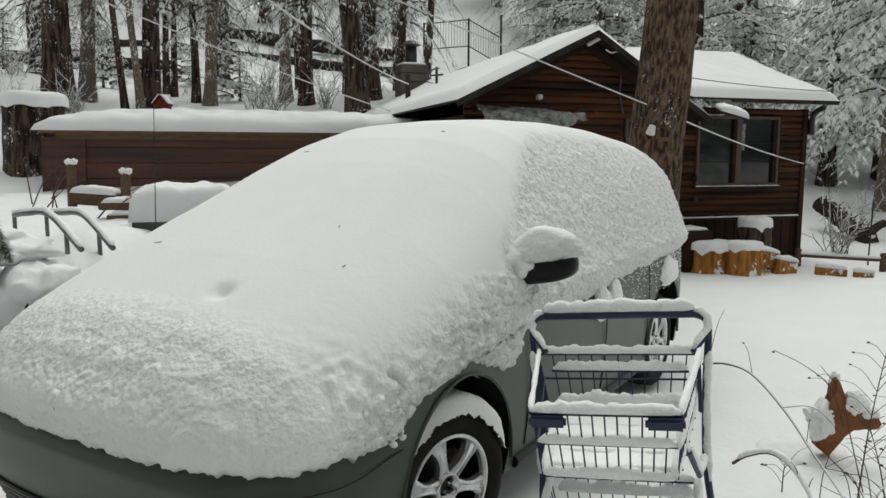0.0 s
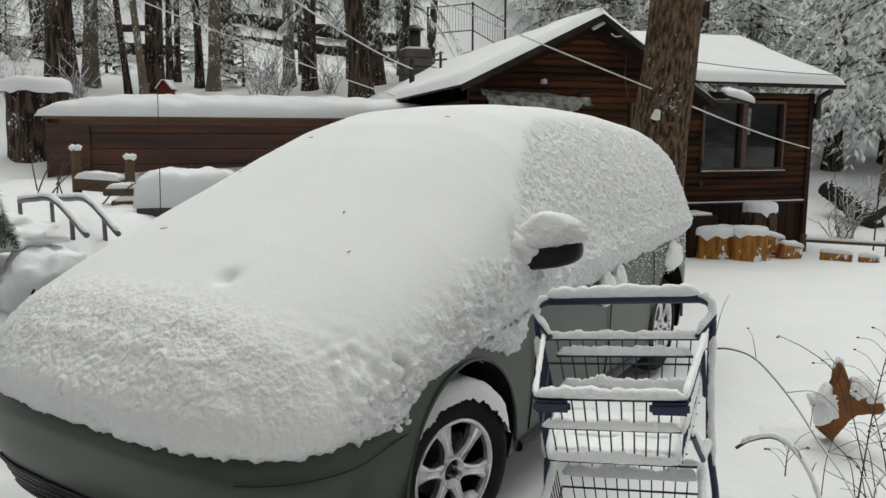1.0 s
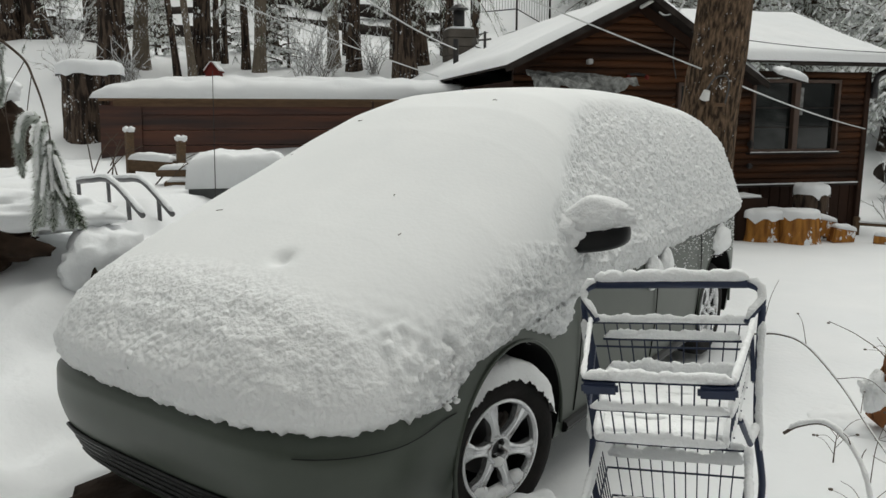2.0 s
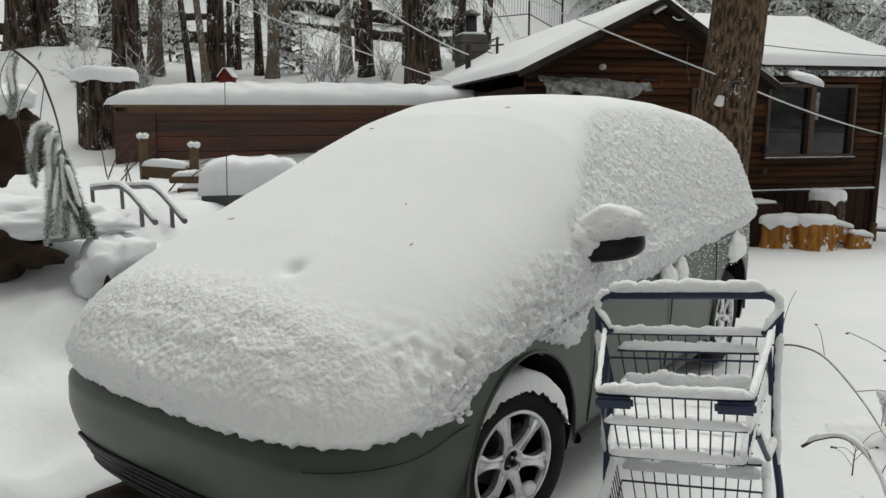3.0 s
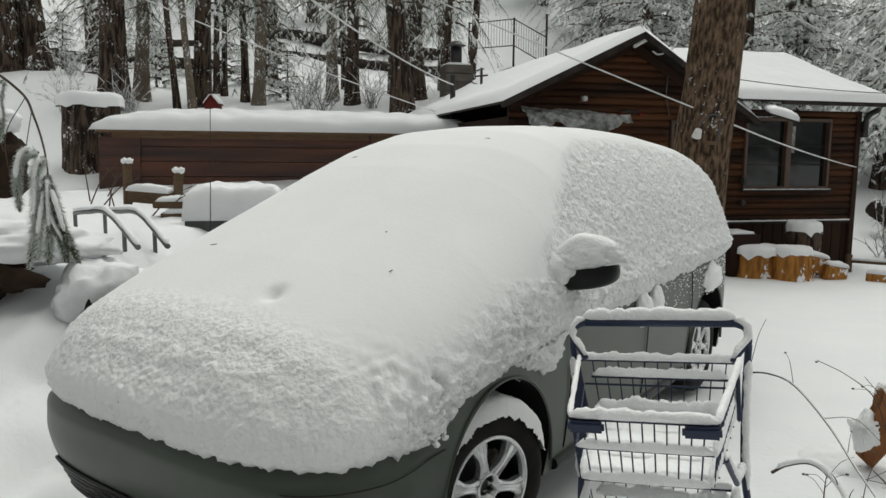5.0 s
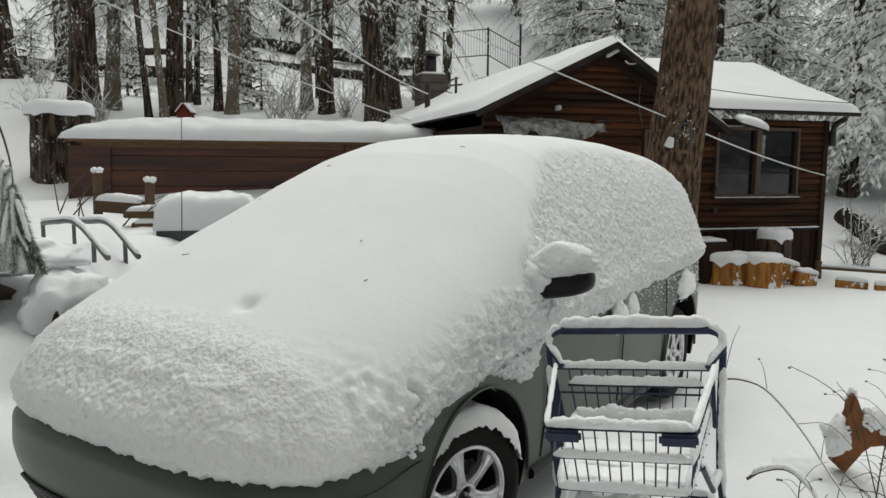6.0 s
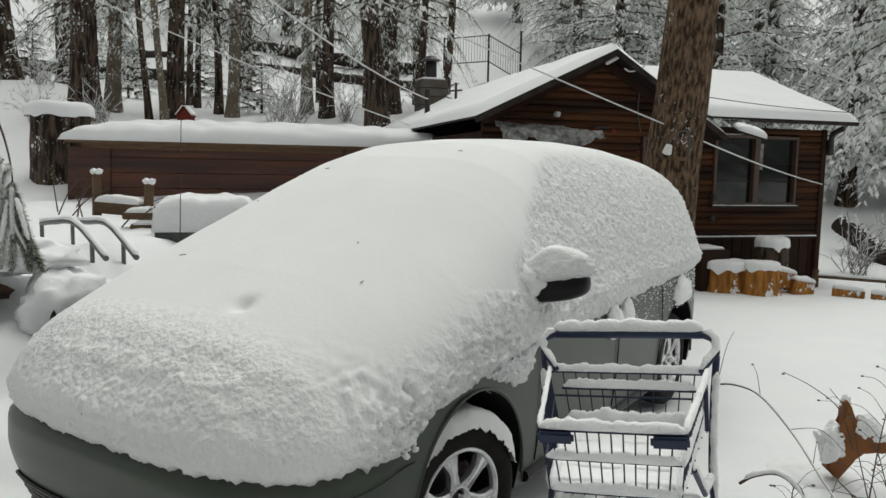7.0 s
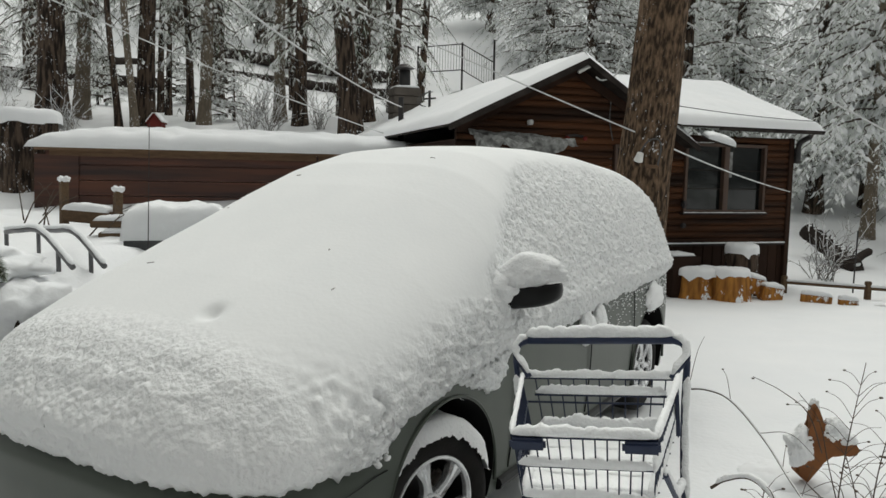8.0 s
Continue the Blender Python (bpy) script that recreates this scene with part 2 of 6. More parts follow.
def snow_pad(width, depth, height, seed=0, nx=24, ny=24, over=0.0, roughness=0.012, power=4.0):
    """A rounded pad of snow on a flat top, base at z = 0, centred."""
    bm = bmesh.new()
    rows = []
    for j in range(ny + 1):
        row = []
        for i in range(nx + 1):
            u, v = 2 * i / nx - 1, 2 * j / ny - 1
            e = max(abs(u), abs(v))
            h = max(0.0, 1 - e ** power) ** 0.5
            x, y = u * (width / 2 + over * h), v * (depth / 2 + over * h)
            nn = noise.noise(Vector((x * 3 + seed, y * 3, seed)))
            n2 = noise.noise(Vector((x * 12 + seed, y * 12, seed)))
            row.append(bm.verts.new((x * (1 + 0.03 * nn) , y * (1 + 0.03 * nn), height * h * (1 + 0.18 * nn) + roughness * n2 * h)))
        rows.append(row)
    for j in range(ny):
        for i in range(nx):
            bm.faces.new((rows[j][i], rows[j][i + 1], rows[j + 1][i + 1], rows[j + 1][i]))
    rim = rows[0][:] + [r[-1] for r in rows[1:]] + rows[-1][-2::-1] + [r[0] for r in rows[-2:0:-1]]
    bm.faces.new(rim[::-1])
    return bm


def snow_ridge(pts, width, height, seed=0.0, sag=0.4):
    """A lumpy line of snow lying on a rail."""
    fine = []
    pts = [Vector(p) for p in pts]
    for a, b in zip(pts, pts[1:]):
        n = max(2, int((b - a).length / 0.013))
        fine += [a.lerp(b, k / n) for k in range(n)]
    fine.append(pts[-1])
    radii = []
    total = len(fine)
    for k, p in enumerate(fine):
        w = 1 + 0.24 * noise.noise(p * 9 + Vector((seed, 0, 0))) + 0.30 * noise.noise(p * 40 + Vector((0, seed, 0))) + 0.16 * noise.noise(p * 95 + Vector((0, 0, seed)))
        end = min(1.0, (k + 0.6) / 2.5, (total - k - 0.4) / 2.5)
        radii.append(width * w * max(0.35, end))
    lift = [p + Vector((0, 0, height * 0.5 * r / width)) for p, r in zip(fine, radii)]
    return tube(lift, radii, 8, True, height / width * 0.62)

# ---- ground ----
LEFT_Y = [-300, 2.2, 3.4, 4.4, 5.0, 9.5, 12, 19, 28, 38, 60, 120, 300]
LEFT_Z = [0, 0.0, 0.20, 0.64, 0.90, 1.02, 1.02, 2.85, 4.6, 8.7, 18, 42, 70]
RIGHT_Y = [-300, 13, 17, 22, 34, 55, 120, 300]
RIGHT_Z = [0, -0.05, 0.35, 0.9, 5.5, 16, 42, 70]


def ground_height(x, y):
    a = smooth01(8, 15, y)
    left = 1 - smooth01(-2.8 + a * 5.3, -1.7 + a * 8.8, x)
    z = left * lerp_table(LEFT_Y, LEFT_Z, y) + (1 - left) * lerp_table(RIGHT_Y, RIGHT_Z, y)
    z += 0.05 * noise.noise(Vector((x * 0.35, y * 0.35, 0.3))) + 0.015 * noise.noise(Vector((x * 1.7, y * 1.7, 4)))
    far = smooth01(14, 30, y)
    z += far * (0.5 * noise.noise(Vector((x * 0.16, y * 0.16, 7))) + 0.12 * noise.noise(Vector((x * 0.8, y * 0.8, 2))))
    z += 0.95 * math.exp(-((x + 12.0) ** 2 / 8 + (y - 19.6) ** 2 / 14)) + far * 0.05 * noise.noise(Vector((x * 2.6, y * 2.6, 3)))
    bank = left * smooth01(4.5, 6, y) * smooth01(14, 11, y)
    z += bank * (0.10 * noise.noise(Vector((x * 0.9, y * 0.9, 5))) + 0.05 * noise.noise(Vector((x * 2.2, y * 2.2, 8))))
    tracks = smooth01(-0.9, -1.4, x) * smooth01(5.0, 4.0, y) * smooth01(-1, 1.5, y)
    z += tracks * (0.075 * noise.noise(Vector((x * 4.2, y * 4.2, 9))) - 0.10 * abs(noise.noise(Vector((x * 2.4, y * 2.4, 3)))) + 0.03 * noise.noise(Vector((x * 9, y * 9, 6))))
    near = smooth01(16, 9, y) * smooth01(-2, 1, y)
    z += near * (0.012 * noise.noise(Vector((x * 3.2, y * 3.2, 11))) + 0.009 * noise.noise(Vector((x * 7, y * 7, 12))))
    if tracks > 0.01:
        pit = noise.voronoi(Vector((x * 2.6, y * 2.6, 0.4)))[0][0]
        clod = noise.voronoi(Vector((x * 7.5, y * 7.5, 2.4)))[0][0]
        z += tracks * (0.045 * (0.5 - clod) - 0.11 * smooth01(0.48, 0.20, pit))
    return z


def make_ground():
    def axis(n, near, far):
        s = np.linspace(-1, 1, n)
        return near * s + (far - near) * np.sign(s) * np.abs(s) ** 5
    xs, ys = axis(361, 11, 260), axis(401, 15, 290) + 8
    verts = [(x, y, ground_height(x, y)) for y in ys for x in xs]
    n = len(xs)
    faces = [(j * n + i, j * n + i + 1, (j + 1) * n + i + 1, (j + 1) * n + i) for j in range(len(ys) - 1) for i in range(n - 1)]
    ob = new("ground", mesh_from("ground", verts, faces, [SNOW], smooth=True))
    return tagged(ob, "snow-covered yard rising to a wooded hillside", "ground", kind="structure")


make_ground()

# ---- the car ----
CAR_HEADING = math.atan2(-0.8415, -0.54)
car = thing("car", Matrix.Translation((-0.713, 3.346, 0.0)) @ Matrix.Rotation(CAR_HEADING, 4, "Z"),
            "grey-green family car parked under thick fresh snow", "car")
NOSE, TAIL, HALF, FRONT = 1.0, -3.92, 0.985, 4.0
TOP_X = [-3.92, -3.86, -3.7, -3.45, -3.1, -2.5, -2.0, -1.5, -1.1, -0.8, -0.5, -0.2, 0.1, 0.35, 0.6, 0.78, 0.9, 1.0]
TOP_Z = [0.95, 1.18, 1.42, 1.60, 1.68, 1.735, 1.75, 1.745, 1.705, 1.625, 1.51, 1.38, 1.25, 1.145, 1.03, 0.95, 0.865, 0.76]
BELT_X = [-3.92, -3.5, -1.0, -0.5, 0.0, 0.5, 1.0]
BELT_Z = [0.80, 0.98, 0.94, 0.90, 0.84, 0.70, 0.57]


def half_width(x):
    if x > 0.0:
        return HALF * max(0.0, 1 - (x / NOSE) ** FRONT) ** (1 / FRONT)
    if x < -2.7:
        t = (-2.7 - x) / (-2.7 - TAIL)
        return HALF * max(0.0, 1 - t ** 4.5) ** (1 / 3.0)
    return HALF


def car_point(x, a):
    """A point of the shell: a from 0 (left sill) over 0.5 (middle of the top) to 1 (right sill)."""
    side = 1 if a < 0.5 else -1
    b = a * 2 if a < 0.5 else (1 - a) * 2
    w, top, belt = half_width(x), lerp_table(TOP_X, TOP_Z, x), lerp_table(BELT_X, BELT_Z, x)
    if b < 0.34:
        t = b / 0.34
        z = 0.22 + (belt - 0.22) * t
        y = w * (0.95 + 0.05 * math.sin(math.pi * min(1.0, t * 0.62 + 0.1)) - 0.012 * t)
    else:
        t = (b - 0.34) / 0.66 * math.pi / 2
        cab = smooth01(-0.1, -1.2, x)
        n = 2.0 / (2.9 + 1.3 * cab)
        y = w * 0.985 * math.cos(t) ** n if t < math.pi / 2 - 1e-6 else 0.0
        s = math.sin(t) ** n
        y *= 1 - (0.09 + 0.17 * cab) * s
        z = belt + (top - belt) * s
    return Vector((x, side * y, z))


def tuck(p):
    """The bumper curves in towards its lower edge."""
    p = Vector(p)
    g = smooth01(0.25, 0.72, p.x) * max(0.0, min(1.0, (0.52 - p.z) / 0.30)) ** 1.5
    swell = 0.062 * smooth01(0.42, 0.72, p.x) * smooth01(0.69, 0.62, p.z)
    return Vector((p.x * (1 - 0.10 * g + swell), p.y * (1 - 0.09 * g + swell), p.z))


def long_steps(n):
    """Stations along the car, closest where nose and tail round off."""
    k = n // 5
    front = [NOSE * max(0.0, 1 - (w ** FRONT)) ** (1 / FRONT) for w in np.linspace(0.002, 0.93, k)]
    back = [-2.7 + (TAIL + 2.7) * (1 - w ** 3) ** (1 / 4.5) for w in np.linspace(0.93, 0.002, k)]
    return front + list(np.linspace(front[-1], back[0], n - 2 * k + 2))[1:-1] + back


def make_car_body():
    bm = bmesh.new()
    xs = long_steps(90)
    m = 72
    rows = [[bm.verts.new(tuck(car_point(x, k / m))) for k in range(m + 1)] for x in xs]
    for r, q in zip(rows, rows[1:]):
        for k in range(m):
            bm.faces.new((r[k], r[k + 1], q[k + 1], q[k]))
        bm.faces.new((r[0], q[0], q[m], r[m]))
    for r in (rows[0][::-1], rows[-1]):
        for k in range(m // 2):
            loop = [r[k], r[k + 1], r[m - k - 1], r[m - k]]
            bm.faces.new(loop if k < m // 2 - 1 else loop[:2] + loop[3:])
    body = link("body", bm, [CAR_PAINT, ARCH], car, smooth=True)
    cut = bmesh.new()
    for x in (0.0, -2.9):
        for s in (1, -1):
            r = bmesh.ops.create_cone(cut, cap_ends=True, segments=48, radius1=0.415, radius2=0.415, depth=0.6)
            bmesh.ops.transform(cut, matrix=Matrix.Translation((x - 0.02, s * 0.97, 0.355)) @ Matrix.Rotation(math.pi / 2, 4, "X"), verts=r["verts"])
    for f in cut.faces:
        f.material_index = 1
    cutter = link("cutter", cut, [CAR_PAINT, ARCH])
    cutter.matrix_world = car.matrix_world
    md = body.modifiers.new("arches", "BOOLEAN")
    md.operation, md.object, md.solver = "DIFFERENCE", cutter, "EXACT"
    bpy.context.view_layer.update()
    done = bpy.data.meshes.new_from_object(body.evaluated_get(bpy.context.evaluated_depsgraph_get()))
    body.modifiers.clear()
    body.data = done
    bpy.data.objects.remove(cutter)
    done.set_sharp_from_angle(angle=radians(40))
    for x in (0.0, -2.9):
        for s in (1, -1):
            lip = bmesh.new()
            arc = [radians(a) for a in range(-12, 193, 5)]
            pts = []
            for a in arc:
                z = 0.355 + 0.424 * math.sin(a)
                xx = x - 0.02 + 0.424 * math.cos(a)
                pts.append((xx, s * (half_width(xx) * 0.988), z))
            add_tube(lip, pts, 0.010, 8, True, 0.6)
            part("arch_lip", lip, CAR_PAINT, car, smooth=True)
    return body


def snow_edge(x):
    """Height of the lower edge of the snow along the flank."""
    return lerp_table([-3.92, -3.2, -2.0, -1.4, -0.62, -0.52, -0.42, -0.32, -0.1, 0.25, 0.45, 0.55, 0.7, 1.0],
                      [0.95, 0.93, 0.90, 0.86, 0.87, 0.79, 0.695, 0.71, 0.795, 0.755, 0.66, 0.64, 0.635, 0.625], x)


def make_car_snow():
    xs = [x for x in long_steps(540)]
    m = 420
    verts, relief, hidden = [], [], []
    for x in xs:
        probe = np.linspace(0.10, 0.90, 241)
        run = np.array([car_point(x, a)[1:] for a in probe])
        dist = np.concatenate(([0.0], np.cumsum(np.linalg.norm(np.diff(run, axis=0), axis=1))))
        for a in np.interp(np.linspace(0, dist[-1], m + 1), dist, probe):
            p = car_point(x, a)
            e = 1e-3
            xn = max(min(x, NOSE - 5e-4), TAIL + 5e-4)
            h = 0.12 * min(NOSE - xn, xn - TAIL, 0.08)
            du = car_point(xn + h, a) - car_point(xn - h, a)
            dv = car_point(xn, a + e) - car_point(xn, a - e)
            nor = dv.cross(du)
            nor = nor.normalized() if nor.length > 1e-9 else Vector((1, 0, 0))
            if nor.dot(p - Vector((-1.4 if x < 0 else 0.2 * x, 0, 0.5))) < 0:
                nor = -nor
            rag = 0.020 * noise.noise(Vector((p.x * 9, p.y * 9, 3))) + 0.022 * noise.noise(Vector((p.x * 34, p.y * 34, 5))) + 0.010 * noise.noise(Vector((p.x * 80, p.y * 80, p.z * 80)))
            edge = snow_edge(x) + rag
            above = p.z - edge
            flat = max(0.0, nor.z)
            pillar = lerp_table([0.9, 1.20, 1.30, 1.42, 1.60, 1.72], [-0.20, -0.36, -0.52, -0.68, -1.04, -1.42], p.z) - x
            behind = smooth01(0.0, 0.16, pillar)
            glazed = behind * (1 - smooth01(0.78, 0.95, flat)) * smooth01(1.0, 1.12, p.z)
            thick = 0.024 + 0.10 * smooth01(0.0, 0.95, flat) - 0.042 * glazed * smooth01(0.2, 0.6, flat) * smooth01(-3.3, -2.6, x)
            taper = smooth01(-0.003, 0.030 + 0.05 * (1 - flat), above) ** 0.6
            rough = 1 - smooth01(0.25, 0.75, flat)
            if p.z > 1.12:
                rough = rough * behind + 0.85 * glazed * (1 - rough)
            front = smooth01(0.60, 0.80, x)
            thick += 0.034 * smooth01(0.5, 0.75, x) * smooth01(0.75, 0.35, flat)
            rough = max(rough * (1 - 0.4 * front), 0.62 * front, 0.62 * smooth01(0.30, 0.10, above))
            q = p * 1.0
            lump = 0.005 * noise.noise(q * 6) + 0.008 * noise.noise(q * 17 + Vector((3, 1, 2)))
            if rough > 0.05:
                warp = q * 30 + 0.6 * noise.noise_vector(q * 12)
                lump += 0.026 * (0.75 - noise.voronoi(warp)[0][0]) + 0.008 * noise.noise(q * 60)
            relief.append(rough)
            soft = 0.006 * noise.noise(q * 1.4) + 0.0006 * noise.noise(q * 9)
            dent = Vector((x - 0.56, p.y - 0.30))
            soft -= 0.030 * math.exp(-dent.length_squared / 0.0016)
            if 0.2 < x < 0.7 and p.y > 0.3 and p.z < 1.05:
                crease = abs(x - 0.43 - 0.22 * (p.z - 0.80) - 0.05 * noise.noise(Vector((p.z * 16, 2, 0))))
                broken = math.exp(-(((x - 0.56) / 0.11) ** 2 + ((p.z - 0.80) / 0.09) ** 2))
                chunk = noise.voronoi(q * 21 + 0.8 * noise.noise_vector(q * 9))[0][0]
                soft += broken * (0.060 * (0.50 - chunk) + 0.022 * noise.noise(q * 42))
                soft -= 0.060 * math.exp(-(crease / 0.010) ** 2) * smooth01(0.90, 0.84, p.z) * smooth01(0.72, 0.77, p.z) * (0.5 + abs(noise.noise(q * 30)))
            d = taper * (thick + rough * lump * (1.35 - 0.5 * front - 0.35 * glazed) + soft) - (1 - taper) * 0.03
            if above > 0.03:
                d = max(d, 0.014)
            if above < -0.01:
                d = -0.05
            verts.append(p + nor * d)
            hidden.append(above < -0.02)
    w = m + 1
    faces = [(j * w + k, j * w + k + 1, (j + 1) * w + k + 1, (j + 1) * w + k) for j in range(len(xs) - 1) for k in range(m)]
    faces += [(m - k, m - k - 1, k + 1, k) for k in range(m // 2 - 1)]
    faces = [f for f in faces if not all(hidden[i] for i in f)]
    me = mesh_from("snow_cover", verts, faces, [SNOW_RELIEF], smooth=True)
    me.attributes.new("relief", "FLOAT", "POINT").data.foreach_set("value", relief)
    ob = new("snow_cover", me)
    ob.parent = car
    tagged(ob, "thick wind-smoothed snow over bonnet, windscreen and roof")


def make_wheel(x, side, steer, label):
    """A wheel with tyre, six-spoke alloy rim and hub cap; outer face towards +y of its own frame."""
    w = new("wheel")
    w.parent = car
    w.matrix_parent_inverse = Matrix.Identity(4)
    w.matrix_basis = pose(x - 0.012, side * 0.835, 0.312, 0, 0, steer + (0 if side > 0 else 180))
    tagged(w, label)
    bm = bmesh.new()
    prof = [(0.218, 0.085), (0.24, 0.100), (0.285, 0.108), (0.318, 0.100), (0.338, 0.075), (0.343, 0.03), (0.343, -0.03), (0.338, -0.075),
            (0.318, -0.10), (0.24, -0.10), (0.21, -0.085)]
    seg = 56
    rings = [[bm.verts.new((r * math.cos(2 * math.pi * k / seg), y, r * math.sin(2 * math.pi * k / seg))) for k in range(seg)] for r, y in prof]
    for a, b in zip(rings, rings[1:]):
        for k in range(seg):
            bm.faces.new((a[k], a[(k + 1) % seg], b[(k + 1) % seg], b[k]))
    part("tyre", bm, RUBBER, w, "black winter tyre", smooth=True)
    bm = bmesh.new()
    def turned(prof):
        bm = bmesh.new()
        rings = [[bm.verts.new((r * math.cos(2 * math.pi * k / seg), y, r * math.sin(2 * math.pi * k / seg))) for k in range(seg)] for r, y in prof]
        for a, b in zip(rings, rings[1:]):
            for k in range(seg):
                bm.faces.new((a[k], a[(k + 1) % seg], b[(k + 1) % seg], b[k]))
        return bm
    bm.free()
    part("rim", turned([(0.223, 0.086), (0.226, 0.098), (0.218, 0.103), (0.208, 0.098), (0.203, 0.084), (0.200, 0.070)]), ALLOY, w, "bright six-spoke alloy rim", smooth=True)
    part("barrel", turned([(0.200, 0.070), (0.192, 0.02), (0.188, -0.08), (0.02, -0.085)]), ARCH, w, "dark inside of the rim", smooth=True)
    for k in range(6):
        rot = Matrix.Rotation(-(2 * math.pi * k / 6 + 0.24), 4, "Y")
        bm = bmesh.new()
        rows = []
        for t in np.linspace(0, 1, 9):
            r = 0.050 + 0.158 * t
            hw = 0.034 - 0.013 * math.sin(math.pi * min(1.0, t * 1.15)) + 0.036 * max(0.0, t - 0.62) ** 1.2
            y = 0.082 + 0.008 * math.sin(t * math.pi) + 0.010 * t
            rows.append([bm.verts.new(rot @ Vector(c)) for c in ((r, y - 0.035, -hw), (r, y - 0.006, -hw), (r, y + 0.004, -hw * 0.62), (r, y - 0.004, -hw * 0.25),
                                                                 (r, y - 0.004, hw * 0.25), (r, y + 0.004, hw * 0.62), (r, y - 0.006, hw), (r, y - 0.035, hw))])
        for p, q in zip(rows, rows[1:]):
            for i in range(7):
                bm.faces.new((p[i], p[i + 1], q[i + 1], q[i]))
        part("spoke", bm, ALLOY, w)
    part("hub", turned([(0.030, 0.050), (0.046, 0.052), (0.050, 0.088), (0.060, 0.090), (0.066, 0.078), (0.066, 0.040)]), ALLOY, w, smooth=True)
    part("hub_well", turned([(0.001, 0.060), (0.022, 0.060), (0.024, 0.048), (0.049, 0.048)]), TRIM, w, "dark hub with wheel nuts")
    for k in range(5):
        a = 2 * math.pi * k / 5
        bm = bmesh.new()
        bmesh.ops.create_cone(bm, cap_ends=True, segments=10, radius1=0.010, radius2=0.009, depth=0.03,
                              matrix=Matrix.Translation((0.035 * math.cos(a), 0.062, 0.035 * math.sin(a))) @ Matrix.Rotation(-math.pi / 2, 4, "X"))
        part("wheel_nut", bm, METAL_DARK, w)
    bm = bmesh.new()
    bmesh.ops.create_cone(bm, cap_ends=True, segments=32, radius1=0.13, radius2=0.13, depth=0.015, matrix=Matrix.Translation((0, -0.02, 0)) @ Matrix.Rotation(-math.pi / 2, 4, "X"))
    part("brake_disc", bm, METAL_DARK, w)
    bm = box((-0.09, 0.005, 0.08), (0.09, 0.05, 0.07), Euler((0, 0.7, 0)).to_matrix(), 0.02)
    part("brake_caliper", bm, CONCRETE, w)
    if side > 0:
        for k, (px, pz, sx, sz) in enumerate(((0.0, -0.19, 0.13, 0.035), (-0.10, -0.155, 0.05, 0.03), (0.12, -0.15, 0.05, 0.035), (0.005, -0.052, 0.035, 0.02))):
            bm = bmesh.new()
            bmesh.ops.create_icosphere(bm, subdivisions=3, radius=1.0)
            for v in bm.verts:
                q = 1 + 0.3 * noise.noise(v.co * 2 + Vector((k, 0, 0))) + 0.12 * noise.noise(v.co * 6)
                v.co = (px + v.co.x * sx * q, 0.075 + v.co.y * 0.028, pz + v.co.z * sz * q)
            part("rim_snow", bm, SNOW_CAR, w, smooth=True)
    return w


def snow_on_tyre(x, steer, lo, hi):
    bm = bmesh.new()
    rows = []
    for a in np.linspace(radians(lo), radians(hi), 90):
        row = []
        u = (a - radians(lo)) / (radians(hi) - radians(lo))
        end = min(1.0, math.sin(math.pi * u) * 2.4) ** 0.6
        for t in np.linspace(-1, 1, 21):
            ragged = 0.012 * noise.noise(Vector((a * 9, 2.0, 1.5))) + 0.012 * noise.noise(Vector((a * 30, 4.0, 1.5)))
            nn = noise.noise(Vector((a * 7, t * 2, 1.5))) + 0.5 * noise.noise(Vector((a * 22, t * 6, 4)))
            bulge = max(0.0, 1 - abs(t) ** 3.5) ** 0.5
            drop = (0.034 + ragged) * max(0.0, (abs(t) - 0.75) / 0.25) * end
            r = 0.336 + (0.046 + 0.008 * nn) * bulge * end - drop + 0.004
            row.append(bm.verts.new((r * math.cos(a), 0.122 * t * (0.93 + 0.07 * end), r * math.sin(a))))
        rows.append(row)
    for p, q in zip(rows, rows[1:]):
        for i in range(20):
            bm.faces.new((p[i], p[i + 1], q[i + 1], q[i]))
    ob = part("tyre_snow", bm, SNOW_CAR, car, smooth=True)
    ob.matrix_basis = pose(x - 0.012, 0.835, 0.312, 0, 0, steer)


